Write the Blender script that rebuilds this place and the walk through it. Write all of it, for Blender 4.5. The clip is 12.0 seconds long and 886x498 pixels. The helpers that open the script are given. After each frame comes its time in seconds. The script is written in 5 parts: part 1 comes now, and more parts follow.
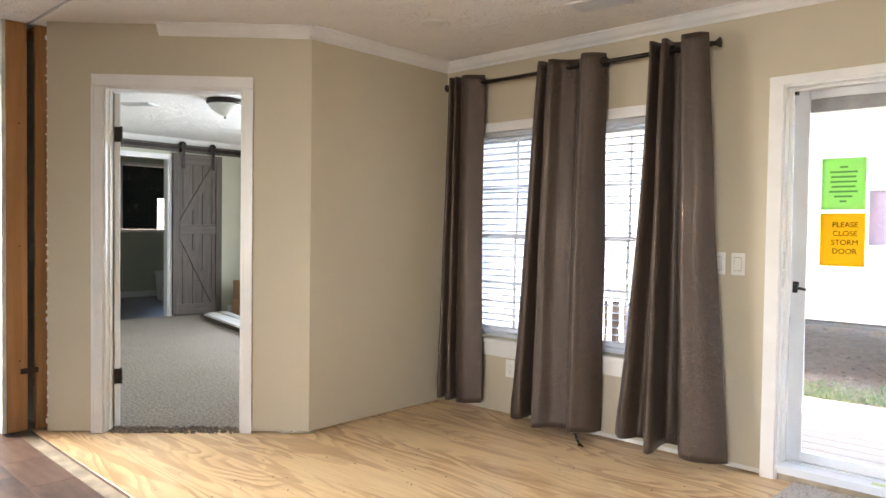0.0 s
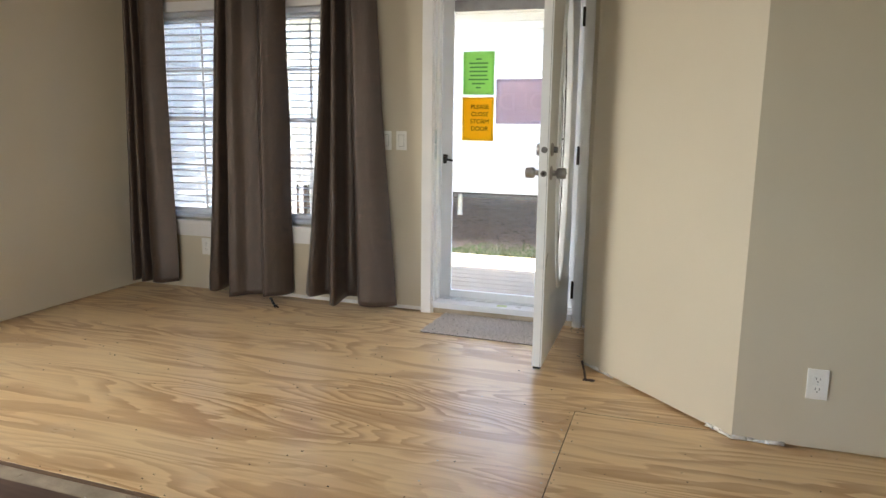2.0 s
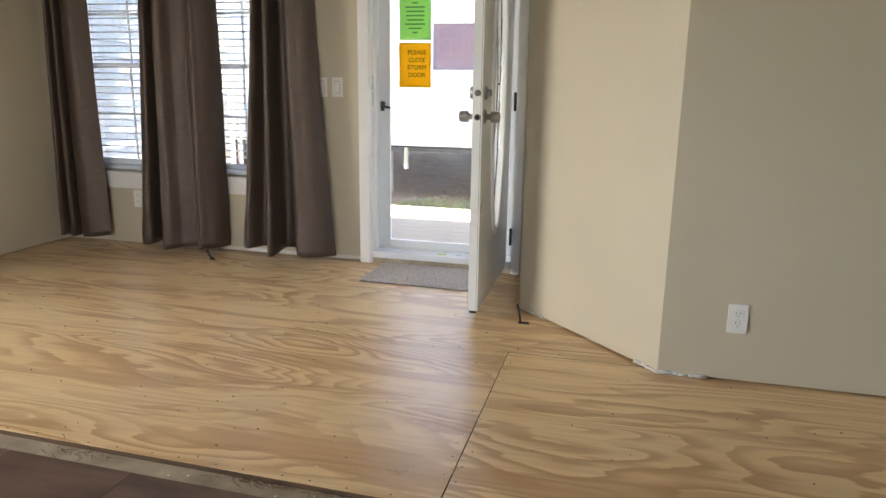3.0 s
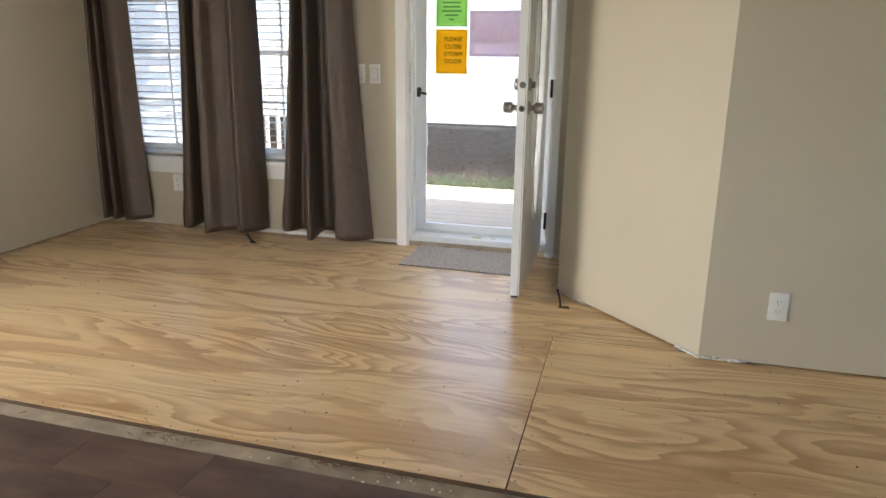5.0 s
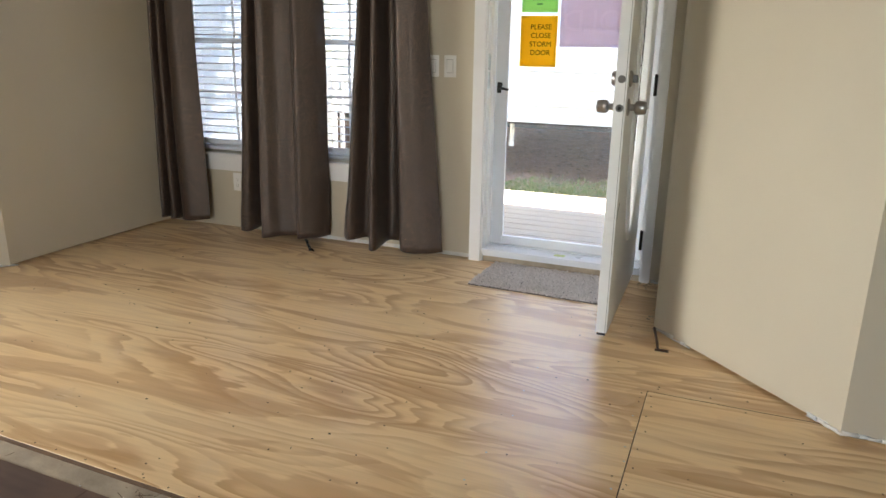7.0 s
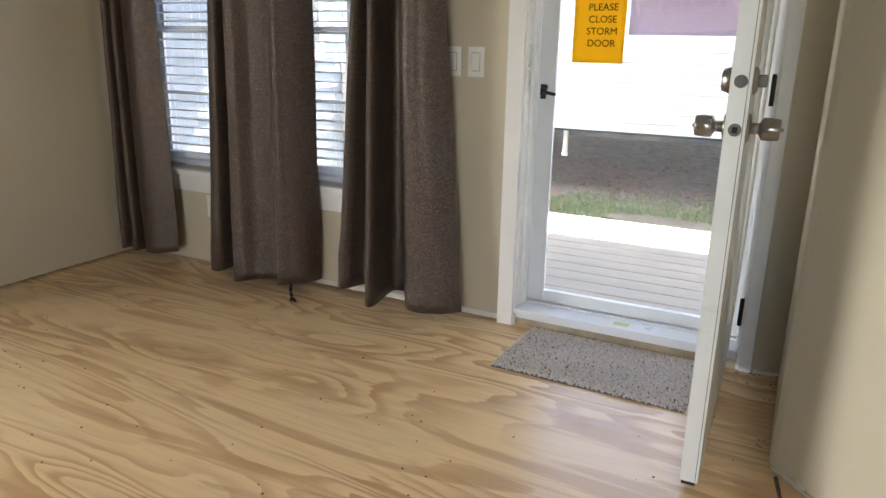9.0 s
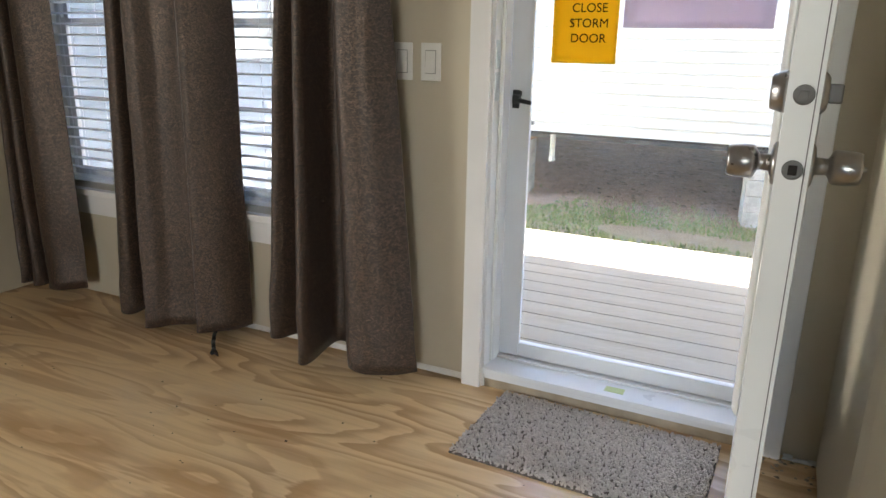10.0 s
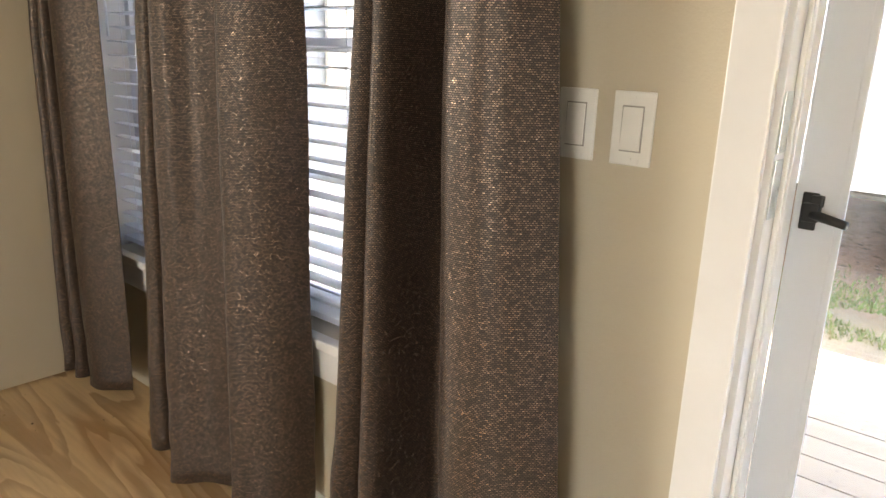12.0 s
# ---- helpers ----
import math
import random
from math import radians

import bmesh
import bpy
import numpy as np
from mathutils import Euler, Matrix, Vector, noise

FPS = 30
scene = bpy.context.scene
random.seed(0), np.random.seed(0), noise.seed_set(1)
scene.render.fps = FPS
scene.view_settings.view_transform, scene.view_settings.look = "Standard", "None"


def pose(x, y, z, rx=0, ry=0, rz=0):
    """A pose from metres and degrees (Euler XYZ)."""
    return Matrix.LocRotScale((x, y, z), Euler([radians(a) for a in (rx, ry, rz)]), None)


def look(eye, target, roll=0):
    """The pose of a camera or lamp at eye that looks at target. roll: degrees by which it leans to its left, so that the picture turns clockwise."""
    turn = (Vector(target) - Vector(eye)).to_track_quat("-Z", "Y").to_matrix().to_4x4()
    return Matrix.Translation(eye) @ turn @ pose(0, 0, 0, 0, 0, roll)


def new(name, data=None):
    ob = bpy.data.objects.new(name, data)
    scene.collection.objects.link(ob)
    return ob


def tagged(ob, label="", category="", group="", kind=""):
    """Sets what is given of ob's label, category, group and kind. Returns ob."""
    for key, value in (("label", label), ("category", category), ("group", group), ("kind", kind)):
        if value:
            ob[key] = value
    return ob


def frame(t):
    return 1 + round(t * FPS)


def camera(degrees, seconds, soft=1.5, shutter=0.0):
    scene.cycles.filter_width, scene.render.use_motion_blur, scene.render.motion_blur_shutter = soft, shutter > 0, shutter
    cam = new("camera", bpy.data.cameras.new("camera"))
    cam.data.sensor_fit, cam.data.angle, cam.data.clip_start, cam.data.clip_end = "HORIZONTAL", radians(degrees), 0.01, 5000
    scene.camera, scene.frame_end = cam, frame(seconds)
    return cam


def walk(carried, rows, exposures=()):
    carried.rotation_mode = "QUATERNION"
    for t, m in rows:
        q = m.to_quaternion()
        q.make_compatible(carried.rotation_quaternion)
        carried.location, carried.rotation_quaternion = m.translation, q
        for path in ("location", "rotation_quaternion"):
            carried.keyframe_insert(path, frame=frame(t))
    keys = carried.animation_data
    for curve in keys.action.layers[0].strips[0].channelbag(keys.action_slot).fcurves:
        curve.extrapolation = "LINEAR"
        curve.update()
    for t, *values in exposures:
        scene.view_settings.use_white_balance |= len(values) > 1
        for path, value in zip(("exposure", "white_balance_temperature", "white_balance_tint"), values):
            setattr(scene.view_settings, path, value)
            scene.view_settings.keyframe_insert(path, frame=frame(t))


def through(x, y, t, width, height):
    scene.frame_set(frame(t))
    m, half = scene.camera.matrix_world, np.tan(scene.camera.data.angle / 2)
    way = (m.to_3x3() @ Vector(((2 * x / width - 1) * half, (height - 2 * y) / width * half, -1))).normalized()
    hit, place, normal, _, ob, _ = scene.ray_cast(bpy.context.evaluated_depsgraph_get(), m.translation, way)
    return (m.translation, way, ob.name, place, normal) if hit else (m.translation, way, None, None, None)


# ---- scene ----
cam = camera(64.5, 12.0)
PATH = [
    (0, (0.22, 0.343, 1.236), (-1.139, 1.809, 1.179), 0.8),
    (0.5, (0.268, 0.143, 1.215), (-0.879, 1.775, 1.068), 0.8),
    (1, (0.32, -0.012, 1.234), (-0.642, 1.725, 0.996), 0.6),
    (1.5, (0.44, -0.019, 1.226), (-0.351, 1.791, 0.917), 0.6),
    (2, (0.503, -0.009, 1.189), (-0.12, 1.858, 0.834), 0.7),
    (2.5, (0.554, 0.009, 1.155), (0.037, 1.896, 0.743), 0.7),
    (3, (0.582, 0.016, 1.126), (0.096, 1.899, 0.658), 0.8),
    (5, (0.43, -0.115, 1.229), (-0.068, 1.742, 0.68), 0.6),
    (5.5, (0.347, -0.137, 1.232), (-0.244, 1.692, 0.681), 0.6),
    (6, (0.309, -0.084, 1.199), (-0.343, 1.725, 0.648), 0.8),
    (6.5, (0.353, 0.146, 1.2), (-0.332, 1.941, 0.643), 0.8),
    (8.5, (0.138, 1.177, 1.1), (-0.72, 2.897, 0.547), 1.1),
    (9, (0.059, 1.438, 1.14), (-0.807, 3.152, 0.58), 1.0),
    (9.5, (0.015, 1.759, 1.139), (-0.832, 3.485, 0.588), 1.3),
    (10, (-0.088, 2.03, 1.134), (-0.931, 3.754, 0.57), 1.0),
    (10.5, (-0.247, 2.343, 1.201), (-1.129, 4.037, 0.609), 1.1),
    (11, (-0.326, 2.621, 1.171), (-1.248, 4.304, 0.608), 1.1),
    (11.5, (-0.467, 2.843, 1.157), (-1.521, 4.456, 0.619), 1.4),
    (12, (-0.625, 3.02, 1.179), (-1.882, 4.481, 0.644), 1.9),
]
EXPOSURES = [(0.0, 4.35, 6500, 13), (0.8, 3.85, 6500, 11), (1.5, 3.6, 6500, 10), (5.0, 3.6, 6500, 10), (9.0, 3.6, 6400, 9), (10.5, 3.4, 6400, 9), (11.3, 3.45, 6600, 11), (12.0, 4.2, 7200, 12)]
walk(cam, [(t, look(eye, target, roll)) for t, eye, target, roll in PATH], EXPOSURES)

# ---- light ----
world = bpy.data.worlds.new("sky")
scene.world = world
world.use_nodes = True
wn = world.node_tree
sky = wn.nodes.new("ShaderNodeTexSky")
sky.sky_type = "NISHITA"
sky.sun_disc = False
sky.sun_elevation = radians(72)
sky.sun_rotation = radians(0)
wn.links.new(sky.outputs[0], wn.nodes["Background"].inputs[0])
wn.nodes["Background"].inputs[1].default_value = 0.15

sun = new("sun", bpy.data.lights.new("sun", "SUN"))
sun.data.energy, sun.data.angle, sun.data.color = 5.0, radians(0.6), (1.0, 0.95, 0.87)
sun.matrix_world = look((0.6, 3.1, 9.5), (0, 0, 0))


def opening_lamp(name, at, to, w, h, watts, color=(0.86, 0.93, 1.0)):
    """A rectangular area lamp set in a wall's opening."""
    ob = new(name, bpy.data.lights.new(name, "AREA"))
    ob.data.shape, ob.data.size, ob.data.size_y = "RECTANGLE", w, h
    ob.data.energy, ob.data.color = watts, color
    ob.matrix_world = look(at, to)
    return ob


# added fill lamps, out of view: narrow beams to brighten floor, walls and curtains
west = opening_lamp("fill_lamp_west", (-6.16, 0.1, 1.5), (-1.7, 2.3, 0.0), 2.4, 1.3, 5.0, (1.0, 0.945, 0.86))
west.data.spread = radians(70)
south = opening_lamp("fill_lamp_south", (1.2, -4.02, 1.5), (-2.4, 3.9, 0.7), 1.6, 1.3, 0.8, (1.0, 0.94, 0.85))
south.data.spread = radians(42)
opening_lamp("daylight_bedroom_window", (-5.6, 6.13, 1.5), (-5.6, 3, 1.3), 1.6, 1.2, 8, (0.8, 0.92, 1.0))


# ---- materials ----
def mat(name, color, rough=0.5, metal=0.0, spec=0.5):
    m = bpy.data.materials.new(name)
    m.use_nodes = True
    p = m.node_tree.nodes["Principled BSDF"]
    p.inputs["Base Color"].default_value = (*color, 1)
    p.inputs["Roughness"].default_value = rough
    p.inputs["Metallic"].default_value = metal
    p.inputs["Specular IOR Level"].default_value = spec
    return m


class Nodes:
    """Short-hand for a material's node tree."""

    def __init__(self, m):
        self.t = m.node_tree
        self.p = self.t.nodes["Principled BSDF"]

    def add(self, kind, **inputs):
        n = self.t.nodes.new("ShaderNode" + kind)
        for k, v in inputs.items():
            s = n.inputs[k.replace("_", " ")] if k[0] != "i" or not k[1:].isdigit() else n.inputs[int(k[1:])]
            if isinstance(v, bpy.types.NodeSocket):
                self.t.links.new(v, s)
            else:
                s.default_value = v
        return n

    def link(self, a, b):
        self.t.links.new(a, b)

    def coords(self, scale=(1, 1, 1), which="Object"):
        tc = self.add("TexCoord")
        mp = self.add("Mapping")
        self.link(tc.outputs[which], mp.inputs["Vector"])
        mp.inputs["Scale"].default_value = scale
        return mp.outputs[0]

    def noise(self, vec, scale, detail=3.0, rough=0.55, distortion=0.0):
        return self.add("TexNoise", Vector=vec, Scale=scale, Detail=detail, Roughness=rough, Distortion=distortion).outputs[0]

    def ramp(self, fac, stops, smooth=False):
        n = self.add("ValToRGB", Fac=fac)
        r = n.color_ramp
        r.interpolation = "EASE" if smooth else "LINEAR"
        while len(r.elements) < len(stops):
            r.elements.new(0.5)
        for e, (pos, col) in zip(r.elements, stops):
            e.position = pos
            e.color = (*col, 1) if len(col) == 3 else col
        return n.outputs[0]

    def mix(self, fac, a, b, blend="MIX"):
        n = self.t.nodes.new("ShaderNodeMix")
        n.data_type, n.blend_type = "RGBA", blend
        for s, v in ((n.inputs[0], fac), (n.inputs[6], a), (n.inputs[7], b)):
            if isinstance(v, bpy.types.NodeSocket):
                self.t.links.new(v, s)
            else:
                s.default_value = v if not isinstance(v, tuple) or len(v) != 3 else (*v, 1)
        return n.outputs[2]

    def math(self, op, a, b=0.0):
        n = self.t.nodes.new("ShaderNodeMath")
        n.operation = op
        for s, v in ((n.inputs[0], a), (n.inputs[1], b)):
            if isinstance(v, bpy.types.NodeSocket):
                self.t.links.new(v, s)
            else:
                s.default_value = v
        return n.outputs[0]

    def bump(self, height, strength=0.3, distance=0.01):
        n = self.add("Bump", Height=height, Strength=strength, Distance=distance)
        self.link(n.outputs[0], self.p.inputs["Normal"])


def worn(name, color, rough, vary=0.08, scale=3.0, bump=0.15, grain=120.0, distance=0.002, metal=0.0, spec=0.5):
    """A plain surface with soft stains, fine grain and relief."""
    m = mat(name, color, rough, metal, spec)
    n = Nodes(m)
    v = n.coords()
    big = n.noise(v, scale, 4)
    dark = tuple(c * (1 - vary * 1.6) for c in color)
    light = tuple(min(1, c * (1 + vary)) for c in color)
    col = n.ramp(big, [(0.3, dark), (0.7, light)])
    n.link(col, n.p.inputs["Base Color"])
    fine = n.noise(v, grain, 3)
    n.bump(n.math("ADD", fine, n.math("MULTIPLY", big, 0.5)), bump, distance)
    n.link(n.math("ADD", n.math("MULTIPLY", big, 0.18), rough - 0.09), n.p.inputs["Roughness"])
    return m


WALL = worn("wall_paint", (0.56, 0.497, 0.38), 0.55, 0.035, 1.1, 0.22, 170, 0.002)
BEDWALL = worn("bedroom_paint", (0.5, 0.5, 0.4), 0.6, 0.04, 1.3, 0.2, 170, 0.002)
TRIM = worn("white_trim_paint", (0.8, 0.79, 0.78), 0.32, 0.03, 5, 0.08, 60, 0.001)
DOORW = worn("white_door_paint", (0.76, 0.775, 0.775), 0.3, 0.03, 3, 0.06, 90, 0.001)
ALU = worn("white_aluminium", (0.75, 0.77, 0.8), 0.3, 0.015, 3, 0.01, 60, 0.0005)
PLASTIC = worn("white_plastic", (0.82, 0.81, 0.77), 0.3, 0.02, 20, 0.03, 60, 0.0005)
SHADEGAP = worn("groove_shade_grey", (0.36, 0.35, 0.32), 0.6, 0.05, 20)
VINYL = worn("white_vinyl", (0.8, 0.81, 0.82), 0.35, 0.02, 6, 0.03, 50, 0.0005)
DRYWALL = worn("bare_gypsum", (0.72, 0.7, 0.66), 0.8, 0.1, 14, 0.4, 90, 0.003)
IRON = worn("dark_bronze_metal", (0.03, 0.023, 0.019), 0.38, 0.2, 12, 0.1, 140, 0.0005, 0.7)
BLACK = worn("black_plastic", (0.012, 0.012, 0.013), 0.4, 0.1, 20, 0.1, 90, 0.0005)
NICKEL = worn("brushed_nickel", (0.38, 0.365, 0.35), 0.3, 0.08, 30, 0.08, 300, 0.0004, 1.0)
DULL = worn("dull_latch_steel", (0.16, 0.155, 0.15), 0.5, 0.12, 30, 0.08, 300, 0.0004, 0.8)
ZINC = worn("zinc_steel", (0.62, 0.66, 0.66), 0.3, 0.1, 40, 0.06, 200, 0.0004, 1.0)
RUST = worn("rusty_steel", (0.05, 0.03, 0.02), 0.7, 0.4, 60, 0.4, 200, 0.001, 0.3)
GAP = worn("dark_gap", (0.015, 0.012, 0.01), 0.9, 0.2, 20, 0.2, 90)
JOINT = worn("dusty_tile_joint", (0.3, 0.265, 0.235), 0.9, 0.2, 6)
SUBFLOOR = worn("grey_subfloor_strip", (0.4, 0.335, 0.25), 0.75, 0.2, 9, 0.5, 60, 0.004)
CARD = worn("brown_cardboard", (0.33, 0.2, 0.1), 0.85, 0.08, 5, 0.1, 80, 0.001)
BLOCK = worn("concrete_block", (0.5, 0.49, 0.45), 0.9, 0.15, 9, 0.6, 60, 0.006)
SIDING = worn("white_vinyl_siding", (0.68, 0.69, 0.68), 0.45, 0.03, 2, 0.06, 40, 0.001)
STEEL = worn("grey_chassis_steel", (0.12, 0.125, 0.13), 0.6, 0.2, 5, 0.2, 40, 0.002)
RECESS = worn("blue_grey_siding", (0.36, 0.41, 0.48), 0.5, 0.03, 2, 0.06, 40, 0.001)
ROOFING = worn("grey_shingle", (0.16, 0.15, 0.14), 0.9, 0.2, 4, 0.6, 30, 0.01)
PORCH = worn("white_porch_board", (0.75, 0.75, 0.73), 0.6, 0.05, 2, 0.2, 40, 0.002)


def ceiling_material():
    m = mat("textured_ceiling_paint", (0.78, 0.75, 0.72), 0.8)
    n = Nodes(m)
    v = n.coords()
    blobs = n.noise(v, 9, 5, 0.6, 0.6)
    patch = n.noise(v, 1.7, 2)
    knock = n.ramp(n.math("MULTIPLY", blobs, n.math("ADD", patch, 0.45)), [(0.5, (0, 0, 0)), (0.56, (1, 1, 1))])
    n.bump(n.math("ADD", knock, n.noise(v, 60, 3)), 0.7, 0.012)
    n.link(n.mix(patch, (0.82, 0.79, 0.77), (0.88, 0.86, 0.84)), n.p.inputs["Base Color"])
    return m


def plywood_material():
    """Rotary-cut pine: long contour figures along x, fine fibres, handled patches."""
    m = mat("pine_plywood", (0.6, 0.4, 0.22), 0.42)
    n = Nodes(m)
    tc = n.add("TexCoord")
    info = n.add("ObjectInfo")
    shift = n.add("CombineXYZ", X=n.math("MULTIPLY", info.outputs["Random"], 17.0), Y=n.math("MULTIPLY", info.outputs["Random"], 9.0))
    va = n.add("VectorMath")
    va.operation = "ADD"
    n.link(tc.outputs["Object"], va.inputs[0])
    n.link(shift.outputs[0], va.inputs[1])

    def at(scale):
        mp = n.add("Mapping")
        n.link(va.outputs[0], mp.inputs["Vector"])
        mp.inputs["Scale"].default_value = scale
        return mp.outputs[0]

    field = n.noise(at((0.5, 2.6, 1)), 1.0, 2.4, 0.5, 0.45)
    wob = n.noise(at((3.0, 14.0, 1)), 1.0, 3, 0.6)
    rings = n.math("ADD", n.math("MULTIPLY", field, 19.0), n.math("MULTIPLY", wob, 0.9))
    saw = n.math("FRACT", rings)
    figure = n.ramp(saw, [(0.0, (0, 0, 0)), (0.42, (0.18, 0.18, 0.18)), (0.74, (0.9, 0.9, 0.9)), (0.93, (1, 1, 1)), (1.0, (0, 0, 0))])
    fibre = n.noise(at((7, 260, 1)), 1.0, 3, 0.6)
    blot = n.noise(at((1.1, 1.6, 1)), 1.3, 3)
    pale = n.mix(blot, (0.88, 0.63, 0.34), (0.92, 0.73, 0.45))
    streak = n.noise(at((1.6, 46, 1)), 1.0, 4, 0.65)
    zone = n.ramp(n.noise(at((0.7, 3.4, 1)), 1.0, 2, 0.5, 0.3), [(0.4, (0.12, 0.12, 0.12)), (0.58, (1, 1, 1))])
    col = n.mix(n.math("MULTIPLY", n.math("MULTIPLY", figure, zone), 0.78), pale, (0.5, 0.27, 0.11))
    swell = n.noise(at((1.0, 6.5, 1)), 1.0, 3.5, 0.55, 0.9)
    patch = n.ramp(swell, [(0.55, (0, 0, 0)), (0.575, (0.7, 0.7, 0.7)), (0.66, (1, 1, 1))])
    col = n.mix(n.math("MULTIPLY", patch, 0.62), col, (0.52, 0.29, 0.125))
    col = n.mix(n.ramp(streak, [(0.46, (0, 0, 0)), (0.8, (0.36, 0.36, 0.36))]), col, (0.4, 0.23, 0.11))
    col = n.mix(n.math("MULTIPLY", fibre, 0.13), col, (0.42, 0.25, 0.12))
    scuff = n.ramp(n.noise(at((1.5, 1.5, 1)), 2.0, 6, 0.65), [(0.56, (0, 0, 0)), (0.74, (1, 1, 1))])
    col = n.mix(n.math("MULTIPLY", scuff, 0.3), col, (0.66, 0.54, 0.42))
    n.link(col, n.p.inputs["Base Color"])
    n.link(n.math("ADD", n.math("MULTIPLY", scuff, -0.08), n.math("ADD", n.math("MULTIPLY", fibre, 0.12), 0.27)), n.p.inputs["Roughness"])
    n.bump(n.math("ADD", fibre, n.math("MULTIPLY", figure, 0.4)), 0.22, 0.002)
    return m


def plank_material():
    m = mat("dark_vinyl_plank", (0.05, 0.03, 0.025), 0.33)
    n = Nodes(m)
    info = n.add("ObjectInfo")
    geo = n.add("NewGeometry")
    r = n.math("FRACT", n.math("ADD", info.outputs["Random"], geo.outputs["Random Per Island"]))
    tc = n.add("TexCoord")
    va = n.add("VectorMath")
    va.operation = "ADD"
    n.link(tc.outputs["Object"], va.inputs[0])
    n.link(n.add("CombineXYZ", X=n.math("MULTIPLY", r, 31.0), Y=n.math("MULTIPLY", r, 13.0)).outputs[0], va.inputs[1])
    mp = n.add("Mapping")
    n.link(va.outputs[0], mp.inputs["Vector"])
    mp.inputs["Scale"].default_value = (3.0, 22.0, 1)
    grain = n.noise(mp.outputs[0], 1.0, 6, 0.65, 0.4)
    mp2 = n.add("Mapping")
    n.link(va.outputs[0], mp2.inputs["Vector"])
    mp2.inputs["Scale"].default_value = (3.0, 7.0, 1)
    cloud = n.noise(mp2.outputs[0], 1.0, 3, 0.5)
    base = n.mix(r, (0.065, 0.046, 0.048), (0.18, 0.11, 0.08))
    col = n.mix(n.ramp(cloud, [(0.35, (0, 0, 0)), (0.75, (1, 1, 1))]), base, (0.27, 0.175, 0.13))
    col = n.mix(n.math("MULTIPLY", grain, 0.6), col, (0.035, 0.024, 0.023))
    n.link(col, n.p.inputs["Base Color"])
    n.link(n.math("ADD", n.math("MULTIPLY", grain, 0.25), 0.24), n.p.inputs["Roughness"])
    n.bump(grain, 0.18, 0.001)
    return m


def curtain_material():
    """Brown woven cloth with short metallic weft flecks, laid out in metres on the UVs."""
    m = mat("brown_fleck_weave", (0.1, 0.07, 0.055), 0.5)
    n = Nodes(m)
    v = n.coords((1, 1, 1), "UV")
    br = n.add("TexBrick", Vector=v, Scale=1.0, Mortar_Size=0.0011, Mortar_Smooth=0.6, Bias=0.0, Brick_Width=0.0062, Row_Height=0.0034)
    br.offset = 0.5
    br.inputs["Color1"].default_value = (1, 1, 1, 1)
    br.inputs["Color2"].default_value = (0, 0, 0, 1)
    br.inputs["Mortar"].default_value = (0, 0, 0, 1)
    area = n.noise(v, 90, 3)
    dash = n.math("SUBTRACT", 1.0, br.outputs["Fac"])
    fleck = n.math("MULTIPLY", n.math("MULTIPLY", dash, n.math("ADD", n.math("MULTIPLY", n.math("POWER", br.outputs["Color"], 1.6), 0.95), 0.12)), n.ramp(area, [(0.35, (0.55, 0.55, 0.55)), (0.65, (1, 1, 1))]))
    thread = n.noise(v, 420, 2)
    base = n.mix(thread, (0.012, 0.007, 0.0055), (0.026, 0.016, 0.012))
    n.link(n.mix(fleck, base, (0.4, 0.28, 0.205)), n.p.inputs["Base Color"])
    n.link(n.math("MULTIPLY", fleck, 0.95), n.p.inputs["Metallic"])
    n.link(n.math("ADD", n.math("MULTIPLY", fleck, -0.22), 0.44), n.p.inputs["Roughness"])
    n.p.inputs["Sheen Weight"].default_value = 0.05
    n.p.inputs["Sheen Roughness"].default_value = 0.4
    n.bump(n.math("ADD", br.outputs["Fac"], thread), 0.35, 0.0012)
    return m


def wood_material(name, pale, dark, along="z", scale=1.0, rough=0.6):
    m = mat(name, pale, rough)
    n = Nodes(m)
    s = {"x": (1.2, 16, 16), "y": (16, 1.2, 16), "z": (16, 16, 1.2)}[along]
    info = n.add("ObjectInfo")
    tc = n.add("TexCoord")
    va = n.add("VectorMath")
    va.operation = "ADD"
    n.link(tc.outputs["Object"], va.inputs[0])
    n.link(n.add("CombineXYZ", X=n.math("MULTIPLY", info.outputs["Random"], 23.0), Y=n.math("MULTIPLY", info.outputs["Random"], 41.0)).outputs[0], va.inputs[1])
    mp = n.add("Mapping")
    n.link(va.outputs[0], mp.inputs["Vector"])
    mp.inputs["Scale"].default_value = tuple(a * scale for a in s)
    grain = n.noise(mp.outputs[0], 1.0, 5, 0.6, 0.8)
    knots = n.ramp(n.add("TexVoronoi", Vector=va.outputs[0], Scale=3.2).outputs[0], [(0.03, (1, 1, 1)), (0.09, (0, 0, 0))])
    tone = n.mix(info.outputs["Random"], pale, tuple(0.85 * a + 0.15 * b for a, b in zip(pale, dark)))
    col = n.mix(n.ramp(grain, [(0.3, (0, 0, 0)), (0.7, (1, 1, 1))]), tone, dark)
    col = n.mix(n.math("MULTIPLY", knots, 0.7), col, tuple(c * 0.45 for c in dark))
    n.link(col, n.p.inputs["Base Color"])
    n.bump(grain, 0.3, 0.003)
    return m


